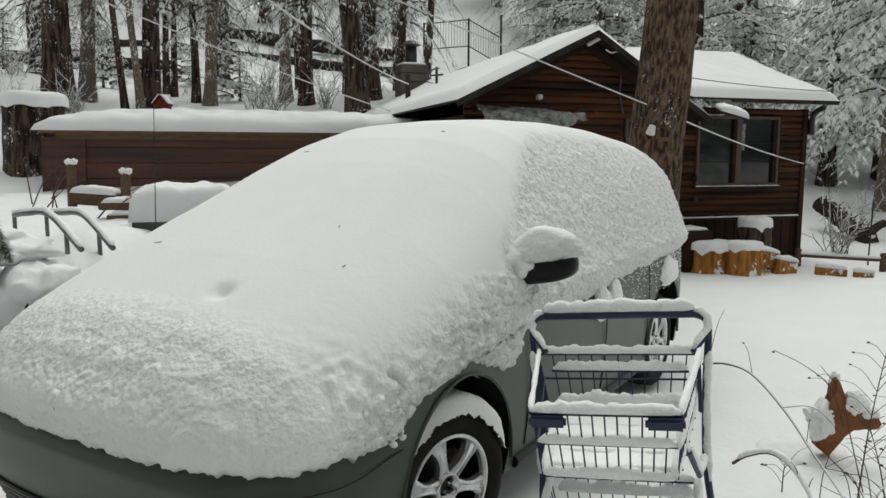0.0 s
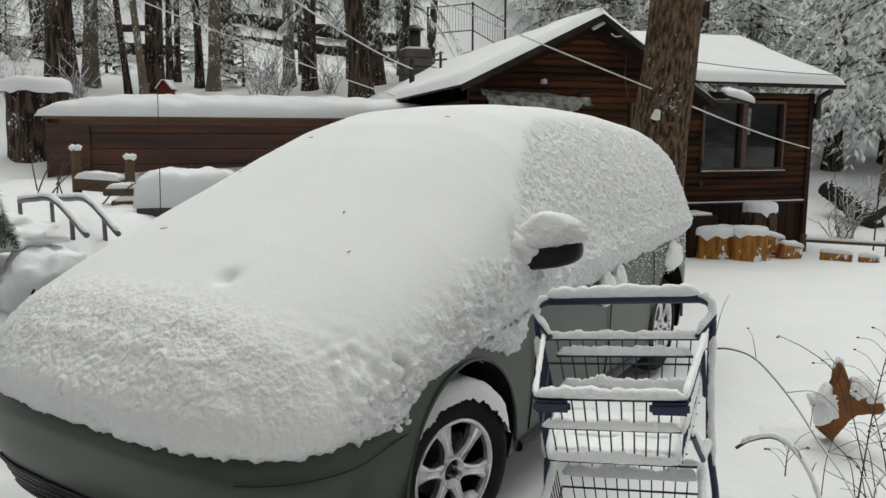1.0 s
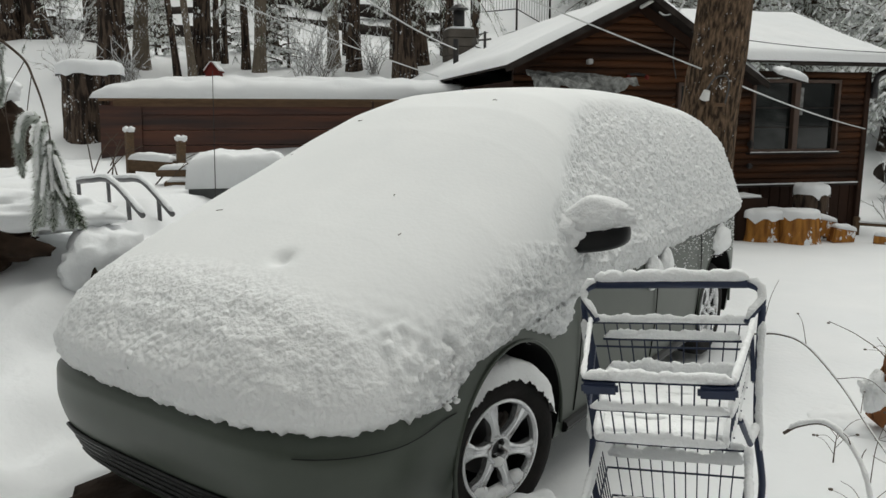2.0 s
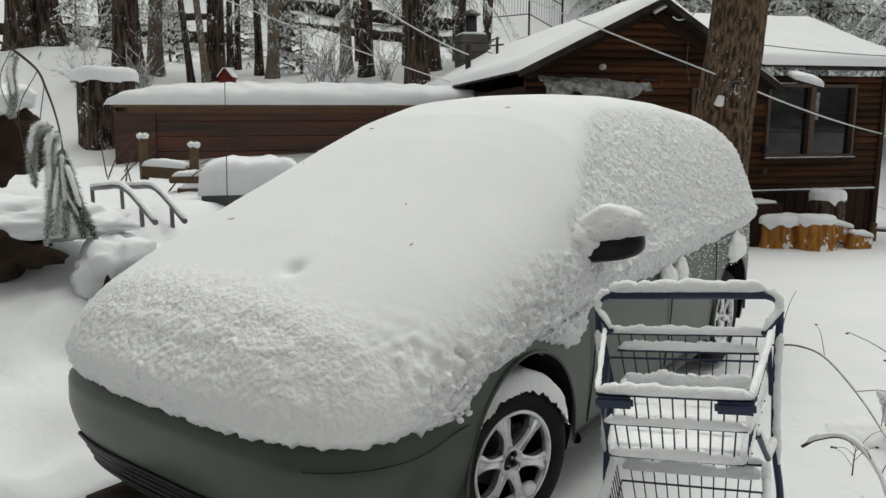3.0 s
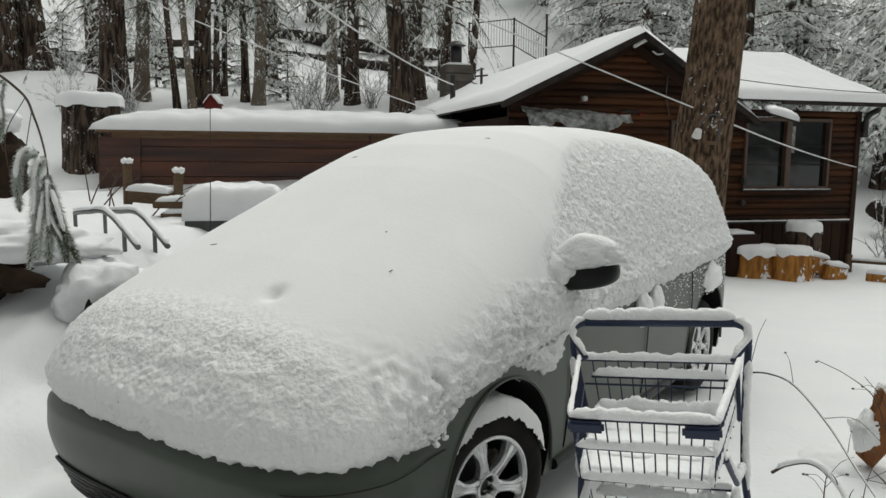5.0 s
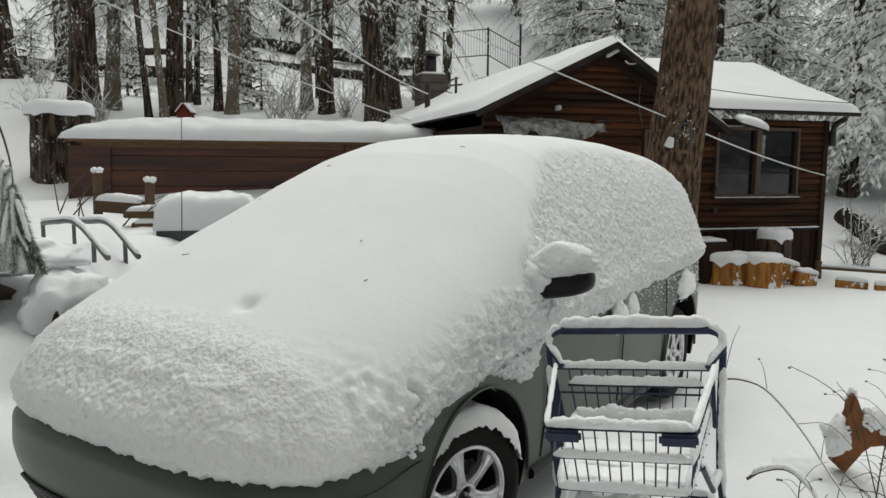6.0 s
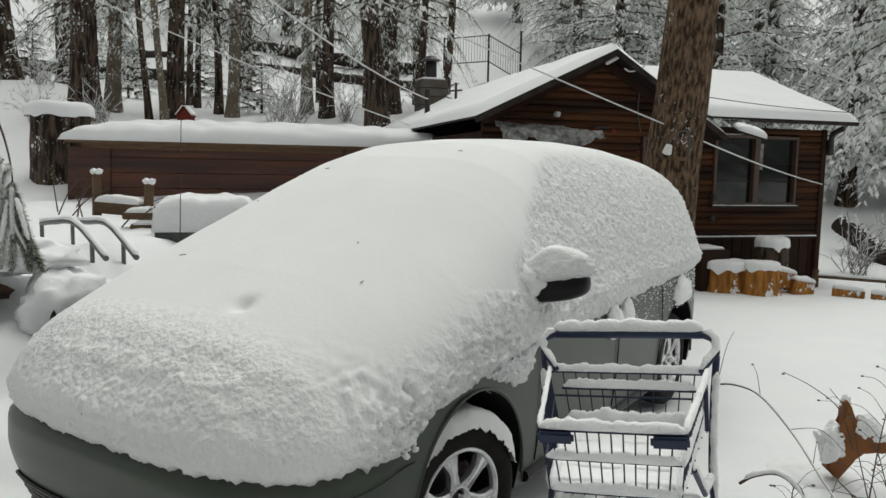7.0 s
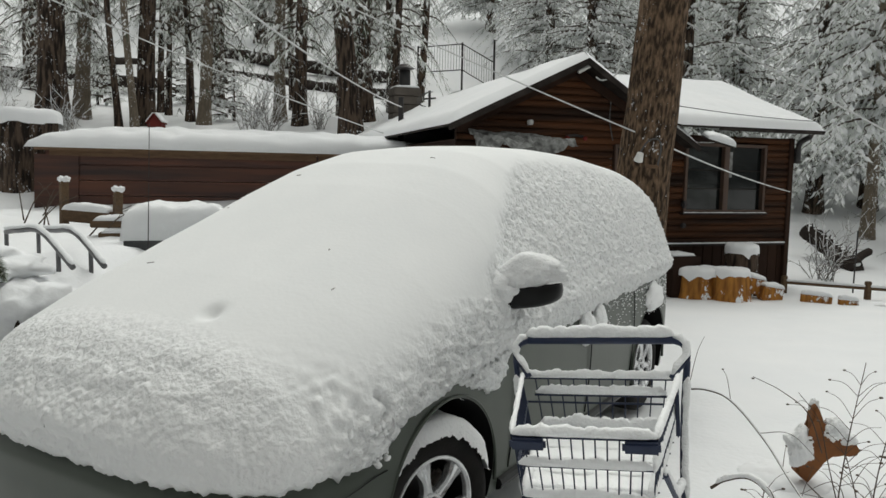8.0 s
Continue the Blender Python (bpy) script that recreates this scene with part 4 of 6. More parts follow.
def make_cabin_fittings():
    chimney = new("chimney")
    chimney.parent = cabin
    chimney.matrix_parent_inverse = Matrix.Identity(4)
    tagged(chimney, "sooty block chimney with a dark metal flue")
    chimney.matrix_basis = Matrix.Translation((-4.88, 7.2, 2.82))
    for k in range(5):
        part("block_course", box((0, 0, 0.08 + k * 0.2), (0.66 - 0.008 * (k % 2), 0.6, 0.19), None, 0.012), CONCRETE, chimney)
    part("flue", tube([(0, 0, 1.0), (0, 0, 1.42)], 0.135, 20), METAL_DARK, chimney, smooth=True)
    bm = bmesh.new()
    bmesh.ops.create_cone(bm, cap_ends=True, segments=20, radius1=0.24, radius2=0.10, depth=0.1, matrix=Matrix.Translation((0, 0, 1.5)))
    part("flue_cap", bm, METAL_DARK, chimney)
    ob = part("chimney_snow", snow_pad(0.62, 0.56, 0.07, 4, 14, 14), SNOW, chimney, smooth=True)
    ob.matrix_basis = Matrix.Translation((0, 0, 0.98))
    part("vent_pipe", tube([(-5.76, 4.2, 2.4), (-5.76, 4.2, 3.26)], 0.055, 12), METAL_DARK, cabin, "black vent pipe")
    mast = part("service_mast", tube([(-5.17, 4.2, 2.8), (-5.17, 4.2, 3.42)], 0.026, 10), METAL_DARK, cabin, "wire mast on the roof")
    part("crossarm", tube([(-5.30, 4.2, 3.25), (-5.04, 4.2, 3.28)], 0.018, 8), METAL_DARK, mast)
    for k in range(3):
        a = -5.17 + 0.03 * k
        part("wire_loop", tube(curve_pts([(a, 4.18, 3.40), (a - 0.16, 4.15, 3.34), (a - 0.28, 4.15, 3.20 - 0.03 * k), (a - 0.14, 4.18, 3.10)], 6), 0.007, 6), CABLE_DARK, mast)
    lamp = part("flood_light", box((-4.92, -0.09, 2.52), (0.075, 0.10, 0.075), None, 0.012), CABLE, cabin, "small white wall lamp")
    for x in (-4.31, -4.01):
        c = bmesh.new()
        bmesh.ops.create_uvsphere(c, u_segments=12, v_segments=8, radius=0.036, matrix=Matrix.Translation((x, -0.11, 2.31)))
        part("lamp_bulb", c, RED_PAINT, cabin, "reddish outdoor lamp", smooth=True)
    part("lamp_bracket", tube([(-4.31, -0.06, 2.34), (-4.16, -0.05, 2.36), (-4.01, -0.06, 2.34)], 0.02, 8), METAL_DARK, cabin)
    part("cable_run", tube(curve_pts([(-3.55, -0.05, 2.9), (-3.56, -0.05, 2.6), (-3.5, -0.06, 2.3)], 6), 0.009, 6), CABLE_DARK, cabin)
    part("gable_tube", box((-4.15, -0.35, 3.33), (0.34, 0.05, 0.05), Euler((0, -0.5, 0)).to_matrix(), 0.015), WHITE_PAINT, cabin, "white tube under the gable")
    part("gable_wire", tube(curve_pts([(-3.62, -0.38, 3.35), (-3.72, -0.38, 3.22), (-3.9, -0.36, 3.16), (-4.0, -0.36, 3.2)], 7), 0.012, 6), CABLE, cabin)
    # the sagging corner of the porch roof beside the window
    tip = part("eave_board", box((-1.98, -0.62, 2.31), (0.42, 0.36, 0.03), Euler((0.25, 0.28, -0.3)).to_matrix()), FASCIA, cabin)
    ob = part("eave_snow", snow_pad(0.46, 0.38, 0.10, 9, 20, 16), SNOW, tip, "slab of snow on a loose board", smooth=True)
    ob.matrix_basis = Matrix.Translation((-1.98, -0.62, 2.325)) @ Euler((0.25, 0.28, -0.3)).to_matrix().to_4x4()
    part("downspout", tube(curve_pts([(0.10, -0.30, 2.47), (0.06, -0.12, 2.36), (0.05, -0.09, 2.1)], 6), 0.045, 10), METAL_DARK, cabin, "short dark downspout")
    meter = part("meter_box", box((0.09, -0.02, 2.16), (0.12, 0.12, 0.26), None, 0.015), METAL_DARK, cabin)
    part("wall_lamp", box((-2.16, -0.08, 1.32), (0.10, 0.10, 0.12), None, 0.03), METAL_DARK, cabin)
    part("hose_bib", box((-2.14, -0.06, 0.98), (0.10, 0.06, 0.08), None, 0.02), METAL_DARK, cabin)
    part("curtain", box((-1.22, 0.022, 1.98), (0.09, 0.004, 0.42)), TARP, cabin, "pale curtain edge")


def make_tarp():
    nx, ny = 90, 40
    verts = []
    for j in range(ny + 1):
        for i in range(nx + 1):
            u, v = i / nx, j / ny
            x = -5.90 + 0.98 * u + 0.42 * v * u * u
            y = -0.10 - (0.55 + 0.15 * u) * v
            d = u * 0.8 + v * 0.6
            f1 = 1 - 2 * abs(noise.noise(Vector((d * 2.0, (v - u * 0.45) * 5.5, 2))))
            f2 = 1 - 2 * abs(noise.noise(Vector((d * 4.0 + 3, (v - u * 0.6) * 12, 7))))
            f3 = noise.noise(Vector((u * 17, v * 5 + u * 4, 5)))
            z = 2.35 - (0.40 - 0.06 * u ** 3) * v - 0.03 * u + (0.18 * f1 + 0.10 * f2 + 0.03 * f3 * (1 - u)) * (0.15 + 0.85 * v)
            verts.append((x, y, z))
    w = nx + 1
    faces = [(j * w + i, j * w + i + 1, (j + 1) * w + i + 1, (j + 1) * w + i) for j in range(ny) for i in range(nx)]
    ob = new("tarp", mesh_from("tarp", verts, faces, [TARP], smooth=False))
    ob.matrix_world = cabin_m
    md = ob.modifiers.new("thick", "SOLIDIFY")
    md.thickness = 0.008
    tagged(ob, "crumpled silver tarpaulin stretched from the cabin wall", "tarp")
    bm = snow_pad(0.34, 0.16, 0.05, 5, 18, 10)
    s = link("tarp_snow", bm, SNOW, None, True, cabin_m @ pose(-5.68, -0.62, 2.05, 4, 4, 0))
    tagged(s, "strip of snow lying in the sagging tarpaulin", "snow")


make_cabin_fittings()
make_tarp()

# ---- the shopping cart ----
cart = thing("shopping_cart", Matrix.Translation((0.665, 2.375, 0)) @ Matrix.Rotation(radians(-17), 4, "Z") @ Matrix.Rotation(radians(-4.5), 4, "Y"),
             "blue two-basket shopping cart with snow on every rail", "cart")


def basket(z0, z1, front, back, wf, wb, name):
    """One wire basket: front and back are its y ends, wf and wb its half widths there."""
    b = new(name)
    b.parent = cart
    b.matrix_parent_inverse = Matrix.Identity(4)

    def edge(y):
        t = (y - front) / (back - front)
        return wf + (wb - wf) * t
    mid = (z0 + z1) / 2 + 0.005
    for z, r in ((z1, 0.006), (mid, 0.0045), (z0, 0.0045)):
        k = 0.03 * (z1 - z) / (z1 - z0)
        f = front + k
        part("rim" if z == z1 else "hoop", tube([(-edge(f) + k, f, z), (edge(f) - k, f, z), (edge(back) - k, back, z), (-edge(back) + k, back, z), (-edge(f) + k, f, z)], r, 6), WIRE, b)
    for n, (a, c) in enumerate((((-wf, front), (wf, front)), ((-wb, back), (wb, back)), ((wf, front), (wb, back)), ((-wf, front), (-wb, back)))):
        count = 12 if n < 2 else 16
        for i in range(1, count):
            t = i / count
            x, y = a[0] + (c[0] - a[0]) * t, a[1] + (c[1] - a[1]) * t
            inx = 0.03 * (-x / max(wf, wb))
            iny = 0.03 if n == 0 else 0.0
            part("wire", tube([(x, y, z1), (x + inx, y + iny, z0)], 0.0026, 5), WIRE, b)
    for i in range(1, 12):
        t = i / 12
        part("wire", tube([(-wf * 0.94 + 1.88 * wf * t, front + 0.03, z0), (-wb * 0.94 + 1.88 * wb * t, back, z0)], 0.0026, 5), WIRE, b)
    for i in range(1, 6):
        y = front + (back - front) * i / 6
        part("wire", tube([(-edge(y) * 0.94, y, z0), (edge(y) * 0.94, y, z0)], 0.003, 5), WIRE, b)
    return b, edge, mid


def make_cart():
    up, edge, mid = basket(0.70, 0.905, -0.36, 0.34, 0.215, 0.30, "upper_basket")
    f, k = -0.36, 0.34
    seed = 1.0

    def snow(pts, w=0.017, h=0.03, owner=cart):
        nonlocal seed
        seed += 3.7
        w, h = w * 0.84, h * 0.90
        part("rail_snow", snow_ridge(pts, w, h, seed), SNOW_CAR, owner, smooth=True)
    snow([(-0.215, f, 0.908), (0.215, f, 0.908)], 0.019, 0.032, up)
    snow([(-0.30, k, 0.908), (0.30, k, 0.908)], 0.017, 0.030, up)
    snow([(-0.215, f, 0.908), (-0.30, k, 0.908)], 0.011, 0.024, up)
    snow([(0.215, f, 0.908), (0.30, k, 0.908)], 0.013, 0.028, up)
    snow([(-0.20, f + 0.015, mid), (0.20, f + 0.015, mid)], 0.014, 0.034, up)
    snow([(-0.25, k, mid + 0.035), (0.25, k, mid + 0.035)], 0.015, 0.036, up)
    snow([(0.205, f, mid), (0.285, k, mid)], 0.016, 0.045, up)
    snow([(-0.19, f + 0.03, 0.70), (0.19, f + 0.03, 0.70)], 0.014, 0.036, up)
    snow([(-0.24, k, 0.70), (0.24, k, 0.70)], 0.02, 0.05, up)
    snow([(0.19, f + 0.03, 0.70), (0.268, k, 0.70)], 0.017, 0.045, up)
    snow([(-0.19, f + 0.03, 0.70), (-0.232, k, 0.70)], 0.015, 0.04, up)
    for i in range(5):
        y = f + 0.09 + 0.12 * i
        e = edge(y) * 0.88
        snow([(-e, y, 0.70), (e, y, 0.70)], 0.013, 0.022, up)
    for i in range(1, 12):
        t = i / 12
        a, b = -0.215 * 0.94 + 1.88 * 0.215 * t, -0.30 * 0.94 + 1.88 * 0.30 * t
        for q in range(4):
            u, v = 0.08 + 0.23 * q + 0.05 * (i % 3), 0.20 + 0.23 * q + 0.04 * (i % 2)
            snow([(a + (b - a) * u, f + 0.7 * u, 0.702), (a + (b - a) * v, f + 0.7 * v, 0.702)], 0.006, 0.014, up)
    # the snow lying on the floor of the basket
    verts = []
    nx, ny = 40, 50
    for j in range(ny + 1):
        for i in range(nx + 1):
            y = f + 0.05 + (k - f - 0.07) * j / ny
            x = (2 * i / nx - 1) * edge(y) * 0.91
            rim_drop = min(1.0, i / 3, (nx - i) / 3, j / 3, (ny - j) / 3)
            verts.append((x, y, 0.700 + 0.016 * rim_drop + 0.010 * noise.noise(Vector((x * 14, y * 14, 2))) + 0.005 * noise.noise(Vector((x * 40, y * 40, 6)))))
    n1 = nx + 1
    floor_snow = new("basket_snow", mesh_from("basket_snow", verts, [(j * n1 + i, j * n1 + i + 1, (j + 1) * n1 + i + 1, (j + 1) * n1 + i) for j in range(ny) for i in range(nx)], [SNOW_CAR], smooth=True))
    floor_snow.parent = up
    tagged(floor_snow, "thin bed of snow on the basket floor")
    part("crossbar", tube([(-0.255, k, mid + 0.03), (0.255, k, mid + 0.03)], 0.005, 6), WIRE, up)
    for x in (-0.165, 0.17):
        part("bumper", box((x, f - 0.012, 0.885), (0.11, 0.026, 0.035), None, 0.008), BLUE, up, "blue plastic corner bumper")
    for s in (-1, 1):
        part("side_plate", box((s * 0.284, 0.16, 0.83), (0.014, 0.07, 0.16), Euler((0, 0, -s * 0.04)).to_matrix(), 0.005), BLUE, up, "blue side plate")
    # handle loop and frame
    hw, hz = 0.33, 1.045
    part("handle", tube([(-hw + 0.05, k + 0.06, hz), (hw - 0.05, k + 0.06, hz)], 0.017, 12), BLUE, cart, "blue plastic push handle", smooth=True)
    for s in (-1, 1):
        pts = curve_pts([(s * (hw - 0.055), k + 0.06, hz), (s * (hw - 0.01), k + 0.055, hz - 0.02), (s * hw, k + 0.04, hz - 0.07), (s * (hw - 0.03), k + 0.01, 0.95), (s * 0.272, k - 0.02, 0.915)], 6)
        part("handle_bracket", tube(pts, 0.013, 8), BLUE, cart, smooth=True)
        snow([pts[i] + Vector((0, 0, 0.008)) for i in range(0, len(pts), 4)], 0.015, 0.030)
        leg = curve_pts([(s * hw, k + 0.03, 0.97), (s * 0.312, k + 0.0, 0.78), (s * 0.30, k - 0.06, 0.52), (s * 0.315, k - 0.05, 0.3), (s * 0.29, 0.28, 0.13)], 6)
        part("frame_post", tube(leg, 0.013, 8), BLUE, cart, smooth=True)
        snow([p + Vector((s * 0.006, -0.008, 0)) for p in leg[2:17:3]], 0.012, 0.024)
        base = curve_pts([(s * 0.29, 0.28, 0.13), (s * 0.26, -0.1, 0.13), (s * 0.235, -0.42, 0.14)], 6)
        part("base_rail", tube(base, 0.012, 8), BLUE, cart, smooth=True)
        snow(base[::3], 0.016, 0.03)
        brace = [(s * 0.235, -0.10, 0.70), (s * 0.27, 0.12, 0.53), (s * 0.30, k - 0.06, 0.52)]
        part("arm", tube(brace, 0.010, 8), BLUE, cart)
        snow(brace, 0.016, 0.035)
        for y in (-0.36, 0.26):
            w = new("castor")
            w.parent = cart
            w.matrix_parent_inverse = Matrix.Identity(4)
            w.matrix_basis = Matrix.Translation((s * (0.24 if y < 0 else 0.285), y, 0.0))
            c = bmesh.new()
            bmesh.ops.create_cone(c, cap_ends=True, segments=20, radius1=0.06, radius2=0.06, depth=0.028, matrix=Matrix.Translation((0, 0, 0.06)) @ Matrix.Rotation(math.pi / 2, 4, "Y"))
            part("wheel", c, RUBBER, w)
            part("fork", box((0, 0.01, 0.10), (0.045, 0.03, 0.08), None, 0.006), METAL_DARK, w)
    snow([(-hw + 0.045, k + 0.06, hz + 0.010), (0, k + 0.06, hz + 0.012), (hw - 0.045, k + 0.06, hz + 0.010)], 0.024, 0.045)
    low, edge2, mid2 = basket(0.20, 0.425, -0.44, 0.30, 0.245, 0.27, "lower_basket")
    snow([(-0.27, 0.30, 0.43), (0.27, 0.30, 0.43)], 0.016, 0.03, low)
    snow([(-0.25, 0.30, mid2 + 0.05), (0.25, 0.30, mid2 + 0.05)], 0.018, 0.045, low)
    snow([(0.245, -0.44, 0.43), (0.27, 0.30, 0.43)], 0.018, 0.035, low)
    snow([(-0.245, -0.44, 0.43), (-0.27, 0.30, 0.43)], 0.018, 0.035, low)
    snow([(-0.245, -0.44, 0.43), (0.245, -0.44, 0.43)], 0.018, 0.035, low)
    for i in range(9):
        y = -0.40 + 0.08 * i
        snow([(-0.24, y, 0.20), (0.24, y, 0.20)], 0.018, 0.03, low)
    for s in (-1, 1):
        part("bumper", box((s * 0.21, -0.445, 0.41), (0.09, 0.03, 0.05), None, 0.008), BLUE, low)


make_cart()

# ---- chopped stumps and timbers in the yard ----


def stump(name, at, r, h, mat, label, seed, cap=0.08, sides=40, category="stump", group="", lean=0.0, cap_over=0.01):
    t = thing(name, Matrix.Translation(at) @ Matrix.Rotation(lean, 4, "Y"), label, category, group)
    bm = bmesh.new()
    rings = []
    levels = 16
    for j in range(levels + 1):
        z = h * j / levels
        flare = 1 + (0.22 if h < 1 else 0.06) * (1 - j / levels) ** 3
        ring = []
        for i in range(sides):
            a = 2 * math.pi * i / sides
            rr = r * flare * (1 + 0.11 * noise.noise(Vector((math.cos(a) * 2.2 + seed, math.sin(a) * 2.2, z * 0.9))) + 0.09 * noise.noise(Vector((math.cos(a) * 7 + seed, math.sin(a) * 7, z * 1.5))))
            ring.append(bm.verts.new((rr * math.cos(a), rr * math.sin(a), z)))
        rings.append(ring)
    for p, q in zip(rings, rings[1:]):
        for i in range(sides):
            bm.faces.new((p[i], p[(i + 1) % sides], q[(i + 1) % sides], q[i]))
    bm.faces.new(rings[-1])
    bm.faces.new(rings[0][::-1])
    part("wood", bm, mat, t, smooth=True)
    bm = bmesh.new()
    rows = []
    for j in range(14):
        e = j / 13
        ring = []
        for i in range(sides):
            a = 2 * math.pi * i / sides
            n = noise.noise(Vector((math.cos(a) * 3 + seed, math.sin(a) * 3, e * 2)))
            drip = (0.03 + 0.13 * max(0.0, noise.noise(Vector((math.cos(a) * 2.6 + seed, math.sin(a) * 2.6, 8))) + 0.1)) * max(0.0, (e - 0.84) / 0.16)
            rr = (r * (1.0 + 0.10 * smooth01(0.0, 0.2, drip)) + cap_over) * (1 + 0.09 * n) * min(1.0, e * 1.12)
            zz = cap * max(0.0, 1 - e ** 4) ** 0.5 * (1 + 0.2 * n) - drip - (0.01 if j == 13 else 0)
            ring.append(bm.verts.new((rr * math.cos(a) + 1e-4 * i, rr * math.sin(a), h + zz)))
        rows.append(ring)
    for p, q in zip(rows, rows[1:]):
        for i in range(sides):
            bm.faces.new((p[i], p[(i + 1) % sides], q[(i + 1) % sides], q[i]))
    part("snow_cap", bm, SNOW, t, "rounded snow cap", smooth=True)
    return t


def yard_z(x, y, sink=0.03):
    return ground_height(x, y) - sink


stump("stump", (4.13, 11.02, yard_z(4.13, 11.02)), 0.285, 0.42, STUMP_WOOD, "short orange-brown cut log round capped with snow", 1.0, 0.09, group="cut log rounds", cap_over=0.06)
stump("stump", (4.56, 10.80, yard_z(4.56, 10.80)), 0.265, 0.46, STUMP_WOOD, "upright orange-brown cut log round with snow", 4.0, 0.07, group="cut log rounds")
stump("stump", (4.98, 11.42, yard_z(4.98, 11.42)), 0.235, 0.72, BARK_SNOWY, "taller bark-covered log round under heavy snow", 7.0, 0.12, group="cut log rounds", cap_over=0.015)


def timber(a, b, thick, label, seed, mat=GREY_WOOD, height=None):
    a, b = Vector(a), Vector(b)
    d = b - a
    m = Matrix.Translation((a + b) / 2) @ d.to_track_quat("X", "Z").to_matrix().to_4x4()
    t = thing("timber", m, label, "timber", "timbers edging the yard")
    hh = height or thick
    part("beam", box((0, 0, 0), (d.length, thick, hh), None, 0.015), mat, t)
    bm = snow_pad(d.length * 1.0, thick * 1.1, 0.07, seed, 30, 10)
    ob = part("timber_snow", bm, SNOW, t, smooth=True)
    ob.matrix_basis = Matrix.Translation((0, 0, hh / 2 - 0.005))


timber((4.84, 11.0, 0.16), (5.14, 11.0, 0.10), 0.22, "cut timber leaning beside log rounds", 2, STUMP_WOOD, 0.24)
timber((5.05, 10.84, 0.05), (5.36, 10.86, 0.0), 0.20, "short squared timber under snow", 6, STUMP_WOOD, 0.22)
timber((5.60, 10.72, -0.01), (5.98, 10.55, -0.03), 0.16, "squared timber edging the yard", 11, STUMP_WOOD, 0.15)
timber((6.06, 10.52, -0.04), (6.30, 10.42, -0.05), 0.14, "squared timber edging the yard", 14, STUMP_WOOD, 0.12)
timber((6.45, 10.35, -0.12), (7.4, 9.9, -0.14), 0.12, "snowed-in timber edging the yard", 17, GREY_WOOD, 0.10)


def rail_fence():
    t = thing("rail_fence", Matrix.Identity(4), "low weathered rail fence with snow on top", "fence")
    pts = [(5.75, 11.55), (6.75, 10.95), (7.9, 10.3), (9.2, 9.55)]
    for x, y in pts:
        part("post", box((x, y, yard_z(x, y) + 0.10), (0.08, 0.08, 0.42), None, 0.01), GREY_WOOD, t)
    for (x, y), (p, q) in zip(pts, pts[1:]):
        a, b = Vector((x, y, ground_height(x, y) + 0.17)), Vector((p, q, ground_height(p, q) + 0.17))
        part("rail", tube([a, b], 0.024, 8), GREY_WOOD, t)
        part("rail_snow", snow_ridge([a + Vector((0, 0, 0.02)), b + Vector((0, 0, 0.02))], 0.024, 0.035, x), SNOW, t, smooth=True)


rail_fence()
bm = tube([(6.9, 11.6, -0.2), (6.92, 11.6, 0.95)], 0.012, 6)
tagged(link("stake", bm, METAL_DARK), "thin metal stake standing in snow", "stake")
step = thing("step_box", cabin_m @ Matrix.Translation((-2.62, -0.55, 0.0)), "dark wooden step box against the cabin", "box")
part("crate", box((0, 0, 0.25), (0.5, 0.6, 0.62), None, 0.01), DARK_WOOD, step)
ob = part("crate_snow", snow_pad(0.42, 0.5, 0.05, 3, 14, 14), SNOW, step, smooth=True)
ob.matrix_basis = Matrix.Translation((0, 0, 0.56))

# ---- left terrace: posts, rails, tank, stump ----
stump("old_stump", (-7.2, 13.5, 1.10), 0.49, 1.47, BARK_SNOWY, "wide old stump with a thick snow slab", 11.0, 0.22, 48, cap_over=0.08)
bird = thing("bird_house", Matrix.Translation((-5.55, 15.35, 2.35)), "small red bird house with a snowy roof", "bird house")
bm = bmesh.new()
sec = [(-0.14, 0.0), (0.14, 0.0), (0.14, 0.32), (0.0, 0.50), (-0.14, 0.32)]
fr = [bm.verts.new((x, -0.12, z)) for x, z in sec]
bk = [bm.verts.new((x, 0.12, z)) for x, z in sec]
bm.faces.new(fr)
bm.faces.new(bk[::-1])
for i in range(5):
    bm.faces.new((fr[i], bk[i], bk[(i + 1) % 5], fr[(i + 1) % 5]))
part("house_body", bm, RED_PAINT, bird)
part("pole", tube([(0, 0, -1.2), (0, 0, 0.0)], 0.04, 8), GREY_WOOD, bird)
for s in (-1, 1):
    part("roof_board", box((s * 0.085, 0, 0.43), (0.25, 0.30, 0.02), Euler((0, s * 0.90, 0)).to_matrix()), RED_PAINT, bird)
    part("roof_snow", box((s * 0.095, 0, 0.455), (0.24, 0.30, 0.03), Euler((0, s * 0.90, 0)).to_matrix(), 0.01), SNOW, bird)


